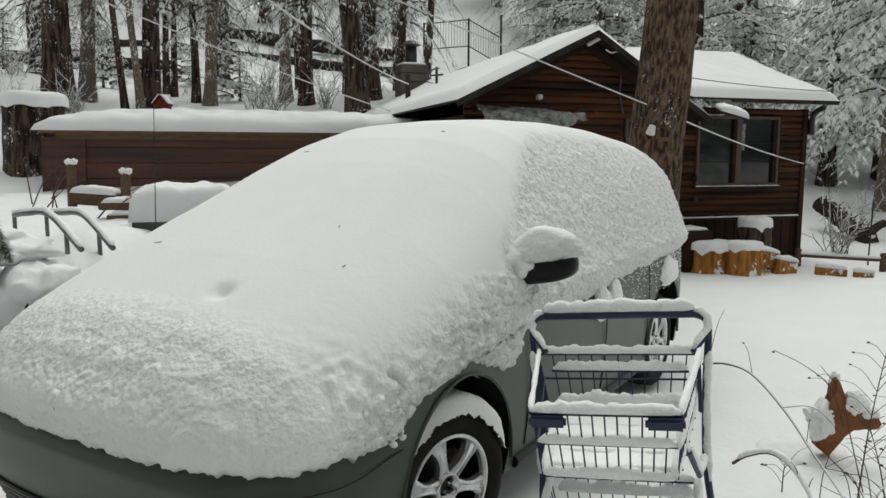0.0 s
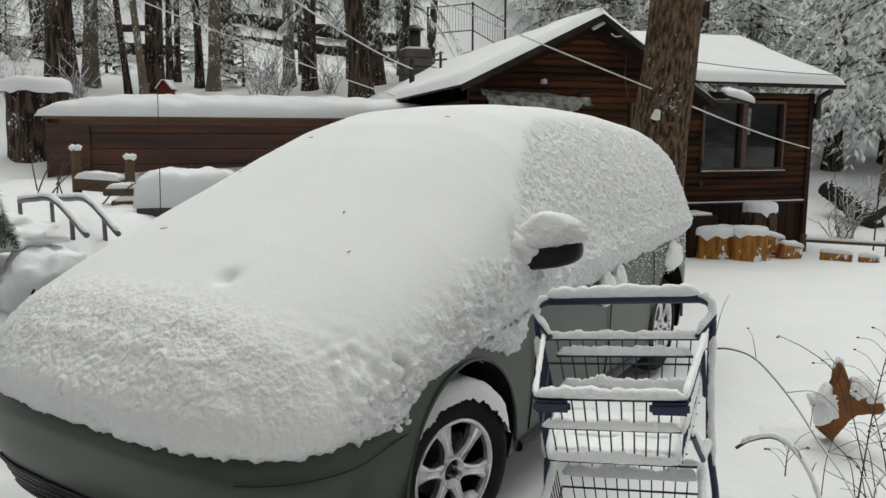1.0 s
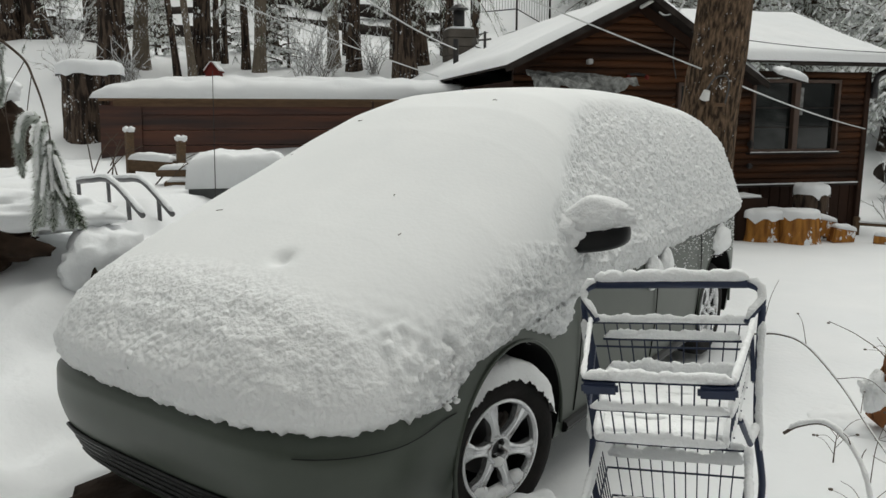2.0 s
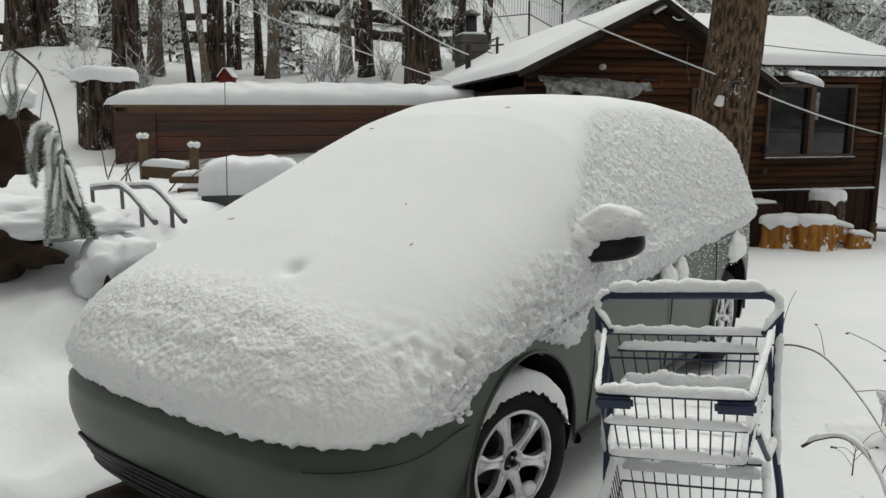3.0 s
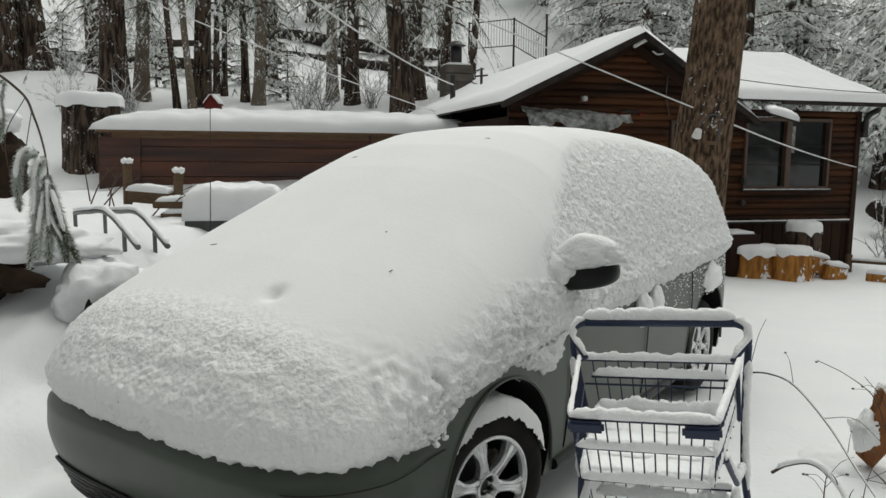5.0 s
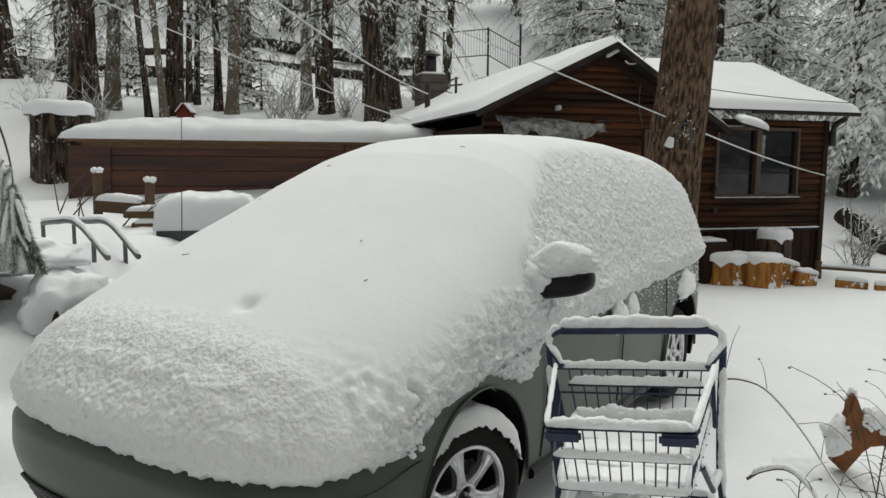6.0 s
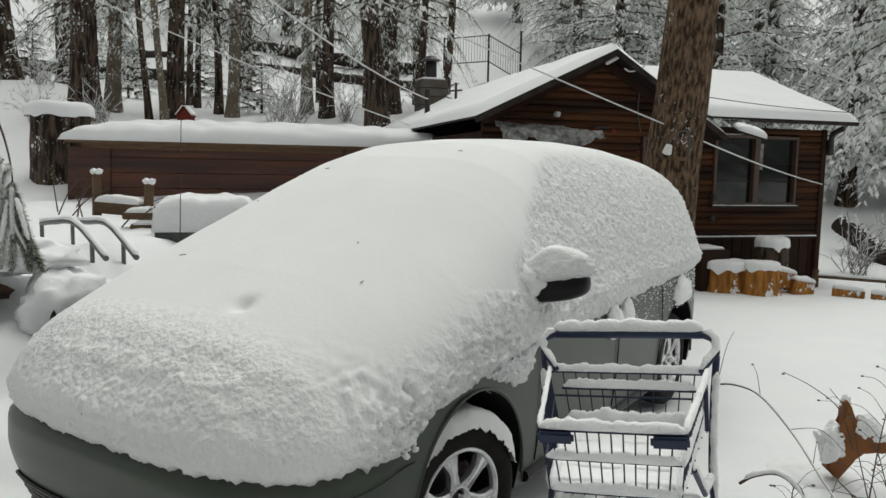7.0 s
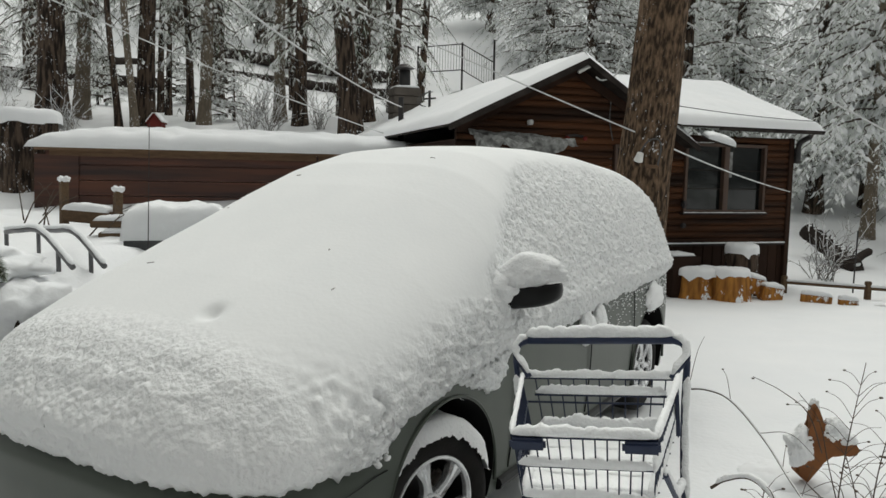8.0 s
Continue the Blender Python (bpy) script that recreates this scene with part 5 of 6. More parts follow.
def gate_posts():
    t = thing("timber_rail", Matrix.Identity(4), "two square posts with a snowy cross rail", "fence")
    a, b = Vector((-4.60, 9.40, 0.95)), Vector((-3.86, 9.18, 0.92))
    for p, h, lean in ((a, 0.60, 0.04), (b, 0.52, 0.10)):
        part("post", tube([p - Vector((0, 0, 0.35)), p + Vector((lean * 0.5, 0, h))], 0.062, 4), GREY_WOOD, t)
        c = bmesh.new()
        bmesh.ops.create_icosphere(c, subdivisions=4, radius=1.0)
        for v in c.verts:
            q = v.co.copy()
            k = 1 + 0.25 * noise.noise(q * 2.2 + p)
            v.co = (q.x * 0.078 * k, q.y * 0.06 * k, q.z * 0.05 * k - 0.035 * math.exp(-(q.x / 0.28) ** 2) * max(0.0, q.z))
        o = part("post_snow", c, SNOW, t, smooth=True)
        o.location = p + Vector((lean * 0.5, 0, h + 0.03))
    part("cross_rail", box((a + b) / 2 + Vector((0, -0.02, 0.18)), (0.72, 0.08, 0.16), Euler((0, 0.04, -0.29)).to_matrix(), 0.01), GREY_WOOD, t)
    o = part("rail_snow", snow_pad(0.68, 0.15, 0.10, 2, 26, 10), SNOW, t, smooth=True)
    o.matrix_basis = Matrix.Translation((a + b) / 2 + Vector((0, -0.02, 0.25))) @ Euler((0, 0.04, -0.29)).to_matrix().to_4x4()


gate_posts()


def handrail(pts, label):
    t = thing("handrail", Matrix.Identity(4), label, "handrail", "pair of stair handrails")
    line = curve_pts(pts, 8)
    part("rail", tube(line, 0.022, 10), STEEL, t, smooth=True)
    a, b = Vector(pts[-2]).lerp(Vector(pts[-1]), 0.55), Vector(pts[0])
    part("post", tube([a, a - Vector((0, 0, 0.75))], 0.018, 8), STEEL, t)
    part("post", tube([b, b - Vector((0, 0, 0.9))], 0.018, 8), STEEL, t)
    part("rail_snow", snow_ridge([p + Vector((0, 0, 0.016)) for p in line[::3]], 0.022, 0.028, pts[0][0]), SNOW, t, smooth=True)


handrail([(-3.72, 6.55, 1.13), (-3.42, 6.21, 1.17), (-3.09, 5.93, 1.18), (-2.62, 5.45, 0.96)], "bent steel stair handrail rimmed with snow")
handrail([(-3.60, 6.86, 1.12), (-3.28, 6.52, 1.15), (-2.92, 6.14, 1.16), (-2.46, 5.62, 0.95)], "bent steel stair handrail rimmed with snow")

tank = thing("covered_box", Matrix.Translation((-2.52, 7.45, 0.84)) @ Matrix.Rotation(radians(18), 4, "Z"), "dark low box buried under a block of snow", "box")
part("box_body", box((0, 0, 0.09), (0.95, 0.7, 0.24), None, 0.03), TANK, tank)
ob = part("box_snow", snow_pad(1.02, 0.78, 0.34, 5, 34, 26, 0.02, 0.02, 7), SNOW, tank, "thick block of snow", smooth=True)
ob.matrix_basis = Matrix.Translation((0, 0, 0.19))
for k, (dx, dz, a) in enumerate(((0, 0, 0.2), (0.06, 0.13, 0.28), (-0.02, 0.26, 0.15))):
    t = thing("plank", Matrix.Translation((-3.30 + dx, 8.0, 0.86 + dz)) @ Matrix.Rotation(a, 4, "Z"), "stacked old plank with snow on top", "plank", "stacked planks")
    part("board", box((0, 0, 0), (0.55, 0.2, 0.08), None, 0.01), GREY_WOOD, t)
    ob = part("board_snow", snow_pad(0.5, 0.2, 0.06, k, 16, 8), SNOW, t, smooth=True)
    ob.matrix_basis = Matrix.Translation((0, 0, 0.035))


def lump(name, at, size, mat, label, category, seed, turn=0.0, rough=0.25, sub=4):
    bm = bmesh.new()
    bmesh.ops.create_icosphere(bm, subdivisions=sub, radius=1.0)
    for v in bm.verts:
        k = 1 + rough * noise.noise(v.co * 1.6 + Vector((seed, 0, 0))) + rough * 0.5 * noise.noise(v.co * 4.5 + Vector((0, seed, 0))) + rough * 0.25 * noise.noise(v.co * 12)
        v.co = Vector((v.co.x * size[0], v.co.y * size[1], v.co.z * size[2])) * k
    return tagged(link(name, bm, mat, None, True, Matrix.Translation(at) @ Matrix.Rotation(turn, 4, "Z")), label, category)


lump("earth_bank", (-3.42, 4.62, 0.88), (0.58, 0.16, 0.17), EARTH, "dark bare earth under an overhang of snow", "earth bank", 2, -0.25, 0.4)
lump("snow_overhang", (-3.38, 4.90, 1.05), (0.86, 0.36, 0.16), SNOW, "lumpy overhang of snow on the bank", "snow", 5, -0.25, 0.3)
lump("snowy_shrub", (-2.52, 4.72, 0.72), (0.32, 0.30, 0.27), SNOW, "low rounded shrub buried in snow", "shrub", 9, 0, 0.35)
lump("boulder", (-2.42, 4.45, 0.50), (0.16, 0.13, 0.22), EARTH, "dark rock under a snowy shrub", "rock", 12, 0, 0.3)
lump("root_mass", (-4.85, 6.9, 1.55), (0.42, 0.3, 0.42), EARTH, "upturned dark root plate under snow", "root", 15, 0, 0.4)
lump("root_snow", (-4.90, 6.9, 1.95), (0.44, 0.36, 0.16), SNOW, "snow cap on the root plate", "snow", 18, 0, 0.3)

# ---- lawn deer ----


def deer():
    outline = [(-0.030, -0.248), (0.044, -0.145), (0.078, -0.07), (0.11, -0.068), (0.185, -0.086), (0.225, -0.078), (0.240, -0.05), (0.22, -0.015), (0.17, 0.008), (0.11, 0.040), (0.075, 0.06),
               (0.035, 0.085), (0.032, 0.12), (0.012, 0.17), (-0.012, 0.205), (-0.028, 0.19), (-0.034, 0.12), (-0.026, 0.055), (-0.05, 0.0), (-0.075, -0.06), (-0.105, -0.12), (-0.10, -0.19)]
    bm = bmesh.new()
    a = [bm.verts.new((x, -0.045, z)) for x, z in outline]
    b = [bm.verts.new((x, 0.045, z)) for x, z in outline]
    bm.faces.new(a)
    bm.faces.new(b[::-1])
    n = len(outline)
    for i in range(n):
        bm.faces.new((a[i], b[i], b[(i + 1) % n], a[(i + 1) % n]))
    es = [e for e in bm.edges if len(e.link_faces) == 2 and any(len(f.verts) > 4 for f in e.link_faces)]
    bmesh.ops.bevel(bm, geom=es, offset=0.016, segments=4, affect="EDGES")
    ob = link("deer_figure", bm, TERRACOTTA, None, False, Matrix.Translation((2.215, 3.92, 0.245)) @ Matrix.Rotation(radians(-6), 4, "Z"))
    tagged(ob, "flat painted brown deer figure half buried in snow", "lawn ornament")
    lump("figure_snow", (2.127, 3.90, 0.207), (0.080, 0.055, 0.105), SNOW_CAR, "clinging snow on the deer's neck", "snow", 3, 0.2, 0.45, 5)
    lump("figure_snow", (2.303, 3.89, 0.310), (0.070, 0.050, 0.062), SNOW_CAR, "rounded cap of snow on the deer's head", "snow", 8, 0.1, 0.35, 5)
    lump("figure_snow", (2.381, 3.89, 0.252), (0.062, 0.042, 0.036), SNOW_CAR, "strip of snow on the deer's muzzle", "snow", 6, -0.1, 0.30, 5)
    lump("figure_snow", (2.212, 3.93, 0.419), (0.026, 0.030, 0.050), SNOW_CAR, "snow packed round the deer's ear", "snow", 13, 0.2, 0.35, 5)
    lump("figure_snow", (2.14, 4.06, -0.10), (0.30, 0.28, 0.11), SNOW, "drift of snow over the deer's body", "snow", 17, 0, 0.15, 5)


deer()

# ---- wires ----


def wire(name, a, b, sag, r, mat, label, n=40):
    a, b = Vector(a), Vector(b)
    pts = [a.lerp(b, k / n) - Vector((0, 0, 4 * sag * (k / n) * (1 - k / n))) for k in range(n + 1)]
    tagged(link(name, tube(pts, r, 6), mat), label, "wire")


wire("overhead_wire", (-2.75, 4.4, 3.95), (-0.52, 14.6, 3.05), 0.22, 0.012, CABLE, "snow-rimed overhead wire to the roof mast")
wire("overhead_wire", (-9.5, 9.0, 6.0), (-0.3, 14.5, 2.35), 0.25, 0.011, CABLE, "thin snow-rimed wire running down to the eave")
wire("overhead_wire", (-2.00, 9.60, 4.25), (2.42, 8.18, 2.18), 0.03, 0.009, CABLE, "snow-rimed wire fastened to the trunk")
wire("overhead_wire", (2.42, 8.18, 2.18), (6.12, 12.3, 1.55), 0.05, 0.009, CABLE, "snow-rimed wire from the trunk to the cabin")
wire("overhead_wire", (1.72, 9.60, 4.53), (5.72, 7.60, 1.79), 0.02, 0.011, CABLE, "thick snow-rimed overhead wire")
wire("overhead_wire", (3.0, 11.2, 2.95), (6.45, 12.2, 2.72), 0.05, 0.007, CABLE_DARK, "dark service wire along the roof")

lump("bare_ground", (-1.12, 3.05, 0.0), (0.75, 0.55, 0.05), EARTH, "bare dark earth and dead leaves under the car", "earth", 31, 0.5, 0.3)
lump("wheel_drift", (0.16, 2.86, 0.0), (0.20, 0.12, 0.10), SNOW, "small drift of snow against the front tyre", "snow", 21, 0.6, 0.3)
lump("wheel_drift", (-0.05, 2.62, -0.02), (0.22, 0.16, 0.07), SNOW, "small drift of snow against the front tyre", "snow", 23, 0.6, 0.3)

# ---- trees ----


def trunk_mesh(name, height, r0, r1, mat, seed, sides=28, levels=60, bend=0.25, ridge=0.07):
    verts, faces = [], []
    for j in range(levels + 1):
        t = j / levels
        z = height * t
        r = r0 + (r1 - r0) * t + r0 * 0.55 * math.exp(-z / 0.55)
        cx = bend * noise.noise(Vector((seed, z * 0.12, 0)))
        cy = bend * noise.noise(Vector((seed, z * 0.12, 9)))
        for i in range(sides):
            a = 2 * math.pi * i / sides
            k = 1 + ridge * noise.noise(Vector((math.cos(a) * 5 + seed, math.sin(a) * 5, z * 0.9))) + ridge * 0.9 * abs(noise.noise(Vector((math.cos(a) * 9, math.sin(a) * 9 + seed, z * 0.8)))) + ridge * 0.5 * noise.noise(Vector((math.cos(a) * 22, math.sin(a) * 22 + seed, z * 3.0)))
            verts.append((cx + r * k * math.cos(a), cy + r * k * math.sin(a), z))
    for j in range(levels):
        for i in range(sides):
            faces.append((j * sides + i, j * sides + (i + 1) % sides, (j + 1) * sides + (i + 1) % sides, (j + 1) * sides + i))
    return mesh_from(name, verts, faces, [mat], smooth=True)


def crown_mesh(name, seed, height, base, spread, branches, snow=0.5, droop=0.55, dense=1.0, top_power=0.8):
    """Drooping conifer branches: fans of narrow needles hanging from each limb, with clumps of snow lying on them."""
    rng = np.random.default_rng(seed)
    verts, faces, idx = [], [], []

    def tri(a, b, c, m):
        n = len(verts)
        verts.extend((a, b, c))
        faces.append((n, n + 1, n + 2))
        idx.append(m)

    for _ in range(branches):
        t = rng.random() ** 1.15
        z0 = base + (height - base) * t
        length = spread * (1 - t) ** top_power * (0.65 + 0.5 * rng.random()) + 0.25
        az = rng.random() * 2 * math.pi
        d = np.array((math.cos(az), math.sin(az), 0.0))
        side = np.array((-d[1], d[0], 0.0))
        lift = 0.15 + 0.25 * rng.random()
        bow = droop * (0.7 + 0.6 * rng.random())
        steps = max(4, int(length / 0.155 * dense))
        prev = np.array((0, 0, z0))
        load = snow * (0.75 + 0.9 * rng.random())
        for k in range(1, steps + 1):
            s = k / steps
            p = d * length * s + np.array((0, 0, z0 + length * (lift * s - bow * s * s)))
            p = p + side * 0.06 * rng.normal() * length * 0.4
            n = len(verts)
            w = 0.028 * (1 - s) + 0.006
            up = np.array((0, 0, w))
            verts.extend((prev - up, prev + up, p + up * 0.8, p - up * 0.8))
            faces.append((n, n + 1, n + 2, n + 3))
            idx.append(3)
            for sd in (-1, 1):
                tl = (0.18 + 0.26 * rng.random()) * (1.15 - 0.55 * s) * min(1.6, 0.6 + length * 0.3)
                out = side * sd * (0.5 + 0.5 * rng.random()) + d * (0.35 + 0.4 * rng.random()) + np.array((0, 0, -0.35 - 0.9 * rng.random() * droop * 1.4))
                out /= np.linalg.norm(out)
                tip = p + out * tl
                cross = np.cross(out, np.array((0.2 * rng.normal(), 0.2 * rng.normal(), 1.0)))
                cross /= np.linalg.norm(cross) + 1e-6
                frost = 1 if rng.random() < 0.58 + 0.45 * load else 0
                for q in range(8):
                    f = 0.06 + 0.86 * q / 8
                    root = p + out * tl * f
                    e = out * 0.6 + cross * (1 if q % 2 else -1) * (0.45 + 0.35 * rng.random()) + np.array((0, 0, -0.35 - 0.4 * rng.random()))
                    ll = tl * (0.27 - 0.10 * f) * (0.7 + 0.6 * rng.random())
                    wv = out * ll * 0.16
                    tri(root - wv, root + wv, root + e * ll, frost if rng.random() < 0.8 else 1 - frost)
                wv = cross * tl * 0.045
                tri(p - wv, p + wv, tip, frost)
                if rng.random() < load * 0.8:
                    c0 = p + out * tl * (0.15 + 0.55 * rng.random()) + np.array((0, 0, 0.015))
                    a1 = out * tl * (0.16 + 0.16 * rng.random())
                    a2 = cross * tl * (0.10 + 0.10 * rng.random())
                    a3 = np.array((0, 0, tl * (0.07 + 0.08 * rng.random())))
                    n = len(verts)
                    verts.extend((c0 + a1 - a3, c0 + a2 - a3 * 0.6, c0 - a1, c0 - a2 - a3 * 0.6, c0 + a3, c0 - a3 * 0.8))
                    for f4 in ((0, 1, 4), (1, 2, 4), (2, 3, 4), (3, 0, 4), (1, 0, 5), (2, 1, 5), (3, 2, 5), (0, 3, 5)):
                        faces.append(tuple(n + i for i in f4))
                        idx.append(2)
            prev = p
    return mesh_from(name, [tuple(v) for v in verts], faces, [NEEDLE, NEEDLE_FROST, SNOW_CLUMP, TWIG], idx)


CROWNS = {
    "full": [crown_mesh("crown", 11, 12.5, 1.5, 2.9, 185, 0.70, 0.62), crown_mesh("crown", 12, 11.0, 1.1, 2.6, 170, 0.78, 0.66), crown_mesh("crown", 13, 13.0, 1.2, 3.0, 185, 0.62, 0.58)],
    "weeping": [crown_mesh("crown", 41, 12.0, 2.7, 2.9, 165, 0.95, 0.95, 1.1)],
    "high": [crown_mesh("crown", 21, 10.0, 2.5, 1.5, 56, 0.32, 1.15), crown_mesh("crown", 22, 9.5, 2.1, 1.3, 52, 0.36, 1.25)],
    "small": [crown_mesh("crown", 31, 2.6, 0.25, 0.8, 60, 0.7, 0.35, 1.3), crown_mesh("crown", 32, 1.7, 0.15, 0.6, 45, 0.8, 0.3, 1.4)],
}
TRUNK_CACHE = {}


def tree(x, y, r, kind, variant, label, lean=(0, 0), mat=BARK_SNOWY, height=17.0, turn=0.0, group="conifers on the hillside", name="conifer_tree", sink=0.15):
    z = ground_height(x, y) - sink
    key = (round(r, 2), mat.name, height)
    if key not in TRUNK_CACHE:
        TRUNK_CACHE[key] = trunk_mesh("trunk", height, r, r * 0.35, mat, len(TRUNK_CACHE) * 3.1, 72 if r > 0.26 and mat is BARK else (36 if r > 0.15 else 14), 120 if mat is BARK else (60 if r > 0.15 else 30), 0.5 if r < 0.15 else 0.25)
    t = thing(name, Matrix.Translation((x, y, z)) @ Euler((radians(lean[1]), radians(lean[0]), 0)).to_matrix().to_4x4() @ Matrix.Rotation(turn, 4, "Z"), label, "tree", group)
    a = new("trunk", TRUNK_CACHE[key])
    a.parent = t
    if kind:
        c = new("crown", CROWNS[kind][variant % len(CROWNS[kind])])
        c.parent = t
    return t


# the big trunk beside the cabin, with its wire insulator
big = tree(2.31, 8.4, 0.315, None, 0, "big furrowed brown conifer trunk beside the cabin", (5.3, 0), BARK, 16.0, 0, "", "big_tree", 0.1)
bm = bmesh.new()
bmesh.ops.create_cone(bm, cap_ends=True, segments=16, radius1=0.05, radius2=0.035, depth=0.09)
ob = part("insulator", bm, WHITE_PAINT, big, "white ceramic insulator")
ob.matrix_basis = pose(-0.18, -0.40, 2.06, 30, 0, 0)
part("insulator_hook", tube(curve_pts([(-0.18, -0.38, 2.10), (-0.11, -0.42, 2.24), (0.0, -0.40, 2.27), (0.05, -0.38, 2.18), (0.05, -0.34, 1.98)], 7), 0.009, 8), CABLE_DARK, big)
part("insulator_arm", tube([(0.05, -0.34, 1.98), (-0.08, -0.36, 1.97)], 0.02, 8), TAN_WOOD, big)

# trunks on the left slope
for k, (x, y, r, kind, mat, lean, label) in enumerate((
        (-9.0, 18.0, 0.31, "high", BARK_SNOWY, (2.2, 0), "thick dark conifer trunk plastered with snow"),
        (-8.75, 19.0, 0.17, "high", BARK_PALE, (2, 0), "slim snow-dusted conifer trunk"),
        (-7.2, 19.2, 0.21, "high", BARK_SNOWY, (1.5, 0), "dark conifer trunk flecked with snow"),
        (-6.6, 20.4, 0.10, None, BARK_SNOWY, (0.5, 0), "thin dark sapling trunk on the slope"),
        (-5.62, 19.4, 0.14, "high", BARK_PALE, (-0.5, 0), "pale slender trunk dusted with snow"),
        (-6.9, 24.8, 0.24, "high", BARK_SNOWY, (0, 0), "dark conifer trunk farther up the slope"),
        (-4.1, 20.4, 0.15, "high", BARK_PALE, (0.4, 0), "slender grey-brown trunk among the conifers"),
        (-3.25, 19.4, 0.16, "high", BARK_SNOWY, (0, 0), "slender dark trunk flecked with snow"),
        (-2.0, 17.8, 0.245, "high", BARK_SNOWY, (-1.0, 0), "brown conifer trunk with snow flecks"),
        (-1.7, 20.5, 0.20, "high", BARK_SNOWY, (0.5, 0), "dark conifer trunk behind the chimney"),
        (-7.55, 18.4, 0.075, None, BARK_SNOWY, (0.4, 0), "thin dark sapling trunk on the slope"),
        (-7.15, 18.4, 0.085, None, BARK_PALE, (0.2, 0), "thin pale sapling trunk on the slope"),
        (-7.9, 22.6, 0.09, None, BARK_SNOWY, (0.5, 0), "thin dark sapling trunk on the slope"),
        (-1.15, 22.5, 0.13, "high", BARK_SNOWY, (-0.5, 0), "slender dark trunk flecked with snow"),
        (-4.39, 24, 0.11, "high", BARK_SNOWY, (0.3, 0), "slender dark trunk flecked with snow"),
        (-2.10, 23.5, 0.15, "high", BARK_SNOWY, (0.3, 0), "slender dark trunk flecked with snow"),
        (-2.46, 22, 0.09, "high", BARK_SNOWY, (0.3, 0), "thin dark sapling trunk on the slope"),
        (-6.66, 21.5, 0.08, "high", BARK_PALE, (0.3, 0), "thin pale sapling trunk on the slope"),
        (-7.60, 22, 0.08, "high", BARK_SNOWY, (0.3, 0), "thin dark sapling trunk on the slope"),
        (-0.86, 19.5, 0.1, "high", BARK_SNOWY, (0.3, 0), "slender dark trunk flecked with snow"),
        (-0.30, 24, 0.12, "high", BARK_SNOWY, (0.3, 0), "slender dark trunk flecked with snow"),
        (-12.5, 19.4, 0.36, "high", BARK_SNOWY, (-1.5, 0), "thick dark conifer trunk plastered with snow"),
        (-11.75, 19.6, 0.27, "high", BARK_SNOWY, (-4, 0), "thick dark conifer trunk plastered with snow"),
        (-12.5, 24.0, 0.25, "high", BARK_SNOWY, (1, 0), "dark conifer trunk on the slope"),
        (-15.0, 30.0, 0.25, "high", BARK_SNOWY, (0, 0), "dark conifer trunk on the slope"),
        (-8.0, 36.0, 0.25, "full", BARK_SNOWY, (0, 0), "snow-laden conifer high on the slope"),
        (-13.0, 39.0, 0.25, "full", BARK_SNOWY, (0, 0), "snow-laden conifer high on the slope"),
        (-3.0, 40.0, 0.25, "full", BARK_SNOWY, (0, 0), "snow-laden conifer high on the slope"),
        (-18.0, 41.0, 0.25, "full", BARK_SNOWY, (0, 0), "snow-laden conifer high on the slope"))):
    tree(x, y, r, kind, k, label, lean, mat, 17.0, k * 1.3)

# dense snowy conifers behind and beside the cabin
for k, (x, y) in enumerate(((11.6, 21.8), (14.6, 21.0), (13.6, 22.5), (8.0, 23.0), (5.6, 26.0), (10.8, 26.0), (15.8, 26.0), (5.0, 31.5), (7.4, 30.0), (12.4, 31.0),
                            (17.5, 31.0), (19.5, 26.5), (5.0, 35.5), (9.5, 36.5), (3.2, 40.0), (14.5, 37.5), (20.5, 37.0))):
    tree(x, y, 0.22, "full", k, "tall conifer with drooping branches heavy with snow", (0, 0), BARK_SNOWY, 14.0, k * 2.1)
tree(10.6, 17.3, 0.14, "weeping", 0, "tall conifer with frosted branches weeping over the bank", (0, 0), BARK_PALE, 13.0, 0.6)
tree(-4.8, 0.7, 0.24, "full", 1, "tall fir beside the car, heavy with snow", (0, 0), BARK_SNOWY, 14.0, 0.4, "")
# unseen forest round the back of the clearing, added to block sky light
for k, (x, y) in enumerate(((-12, -12), (13, -8), (16, 2), (-15, 0), (19, -14))):
    tree(x, y, 0.3, "full", k, "tall conifer with drooping branches heavy with snow", (0, 0), BARK_SNOWY, 16.0, k * 1.7, "conifers behind the clearing")
for k, (x, y, s) in enumerate(((-10.6, 21.5, 0), (-9.9, 23.0, 1), (-11.8, 26.5, 0), (-12.0, 21.0, 1), (-5.6, 21.0, 1), (8.0, 18.6, 1), (10.2, 14.6, 1), (-8.2, 24.5, 1))):
    tree(x, y, 0.03, "small", s, "young conifer sapling bent under snow", (0, 0), BARK_SNOWY, 1.5, k * 0.9, "young conifers", "sapling", 0.05)

# fallen logs


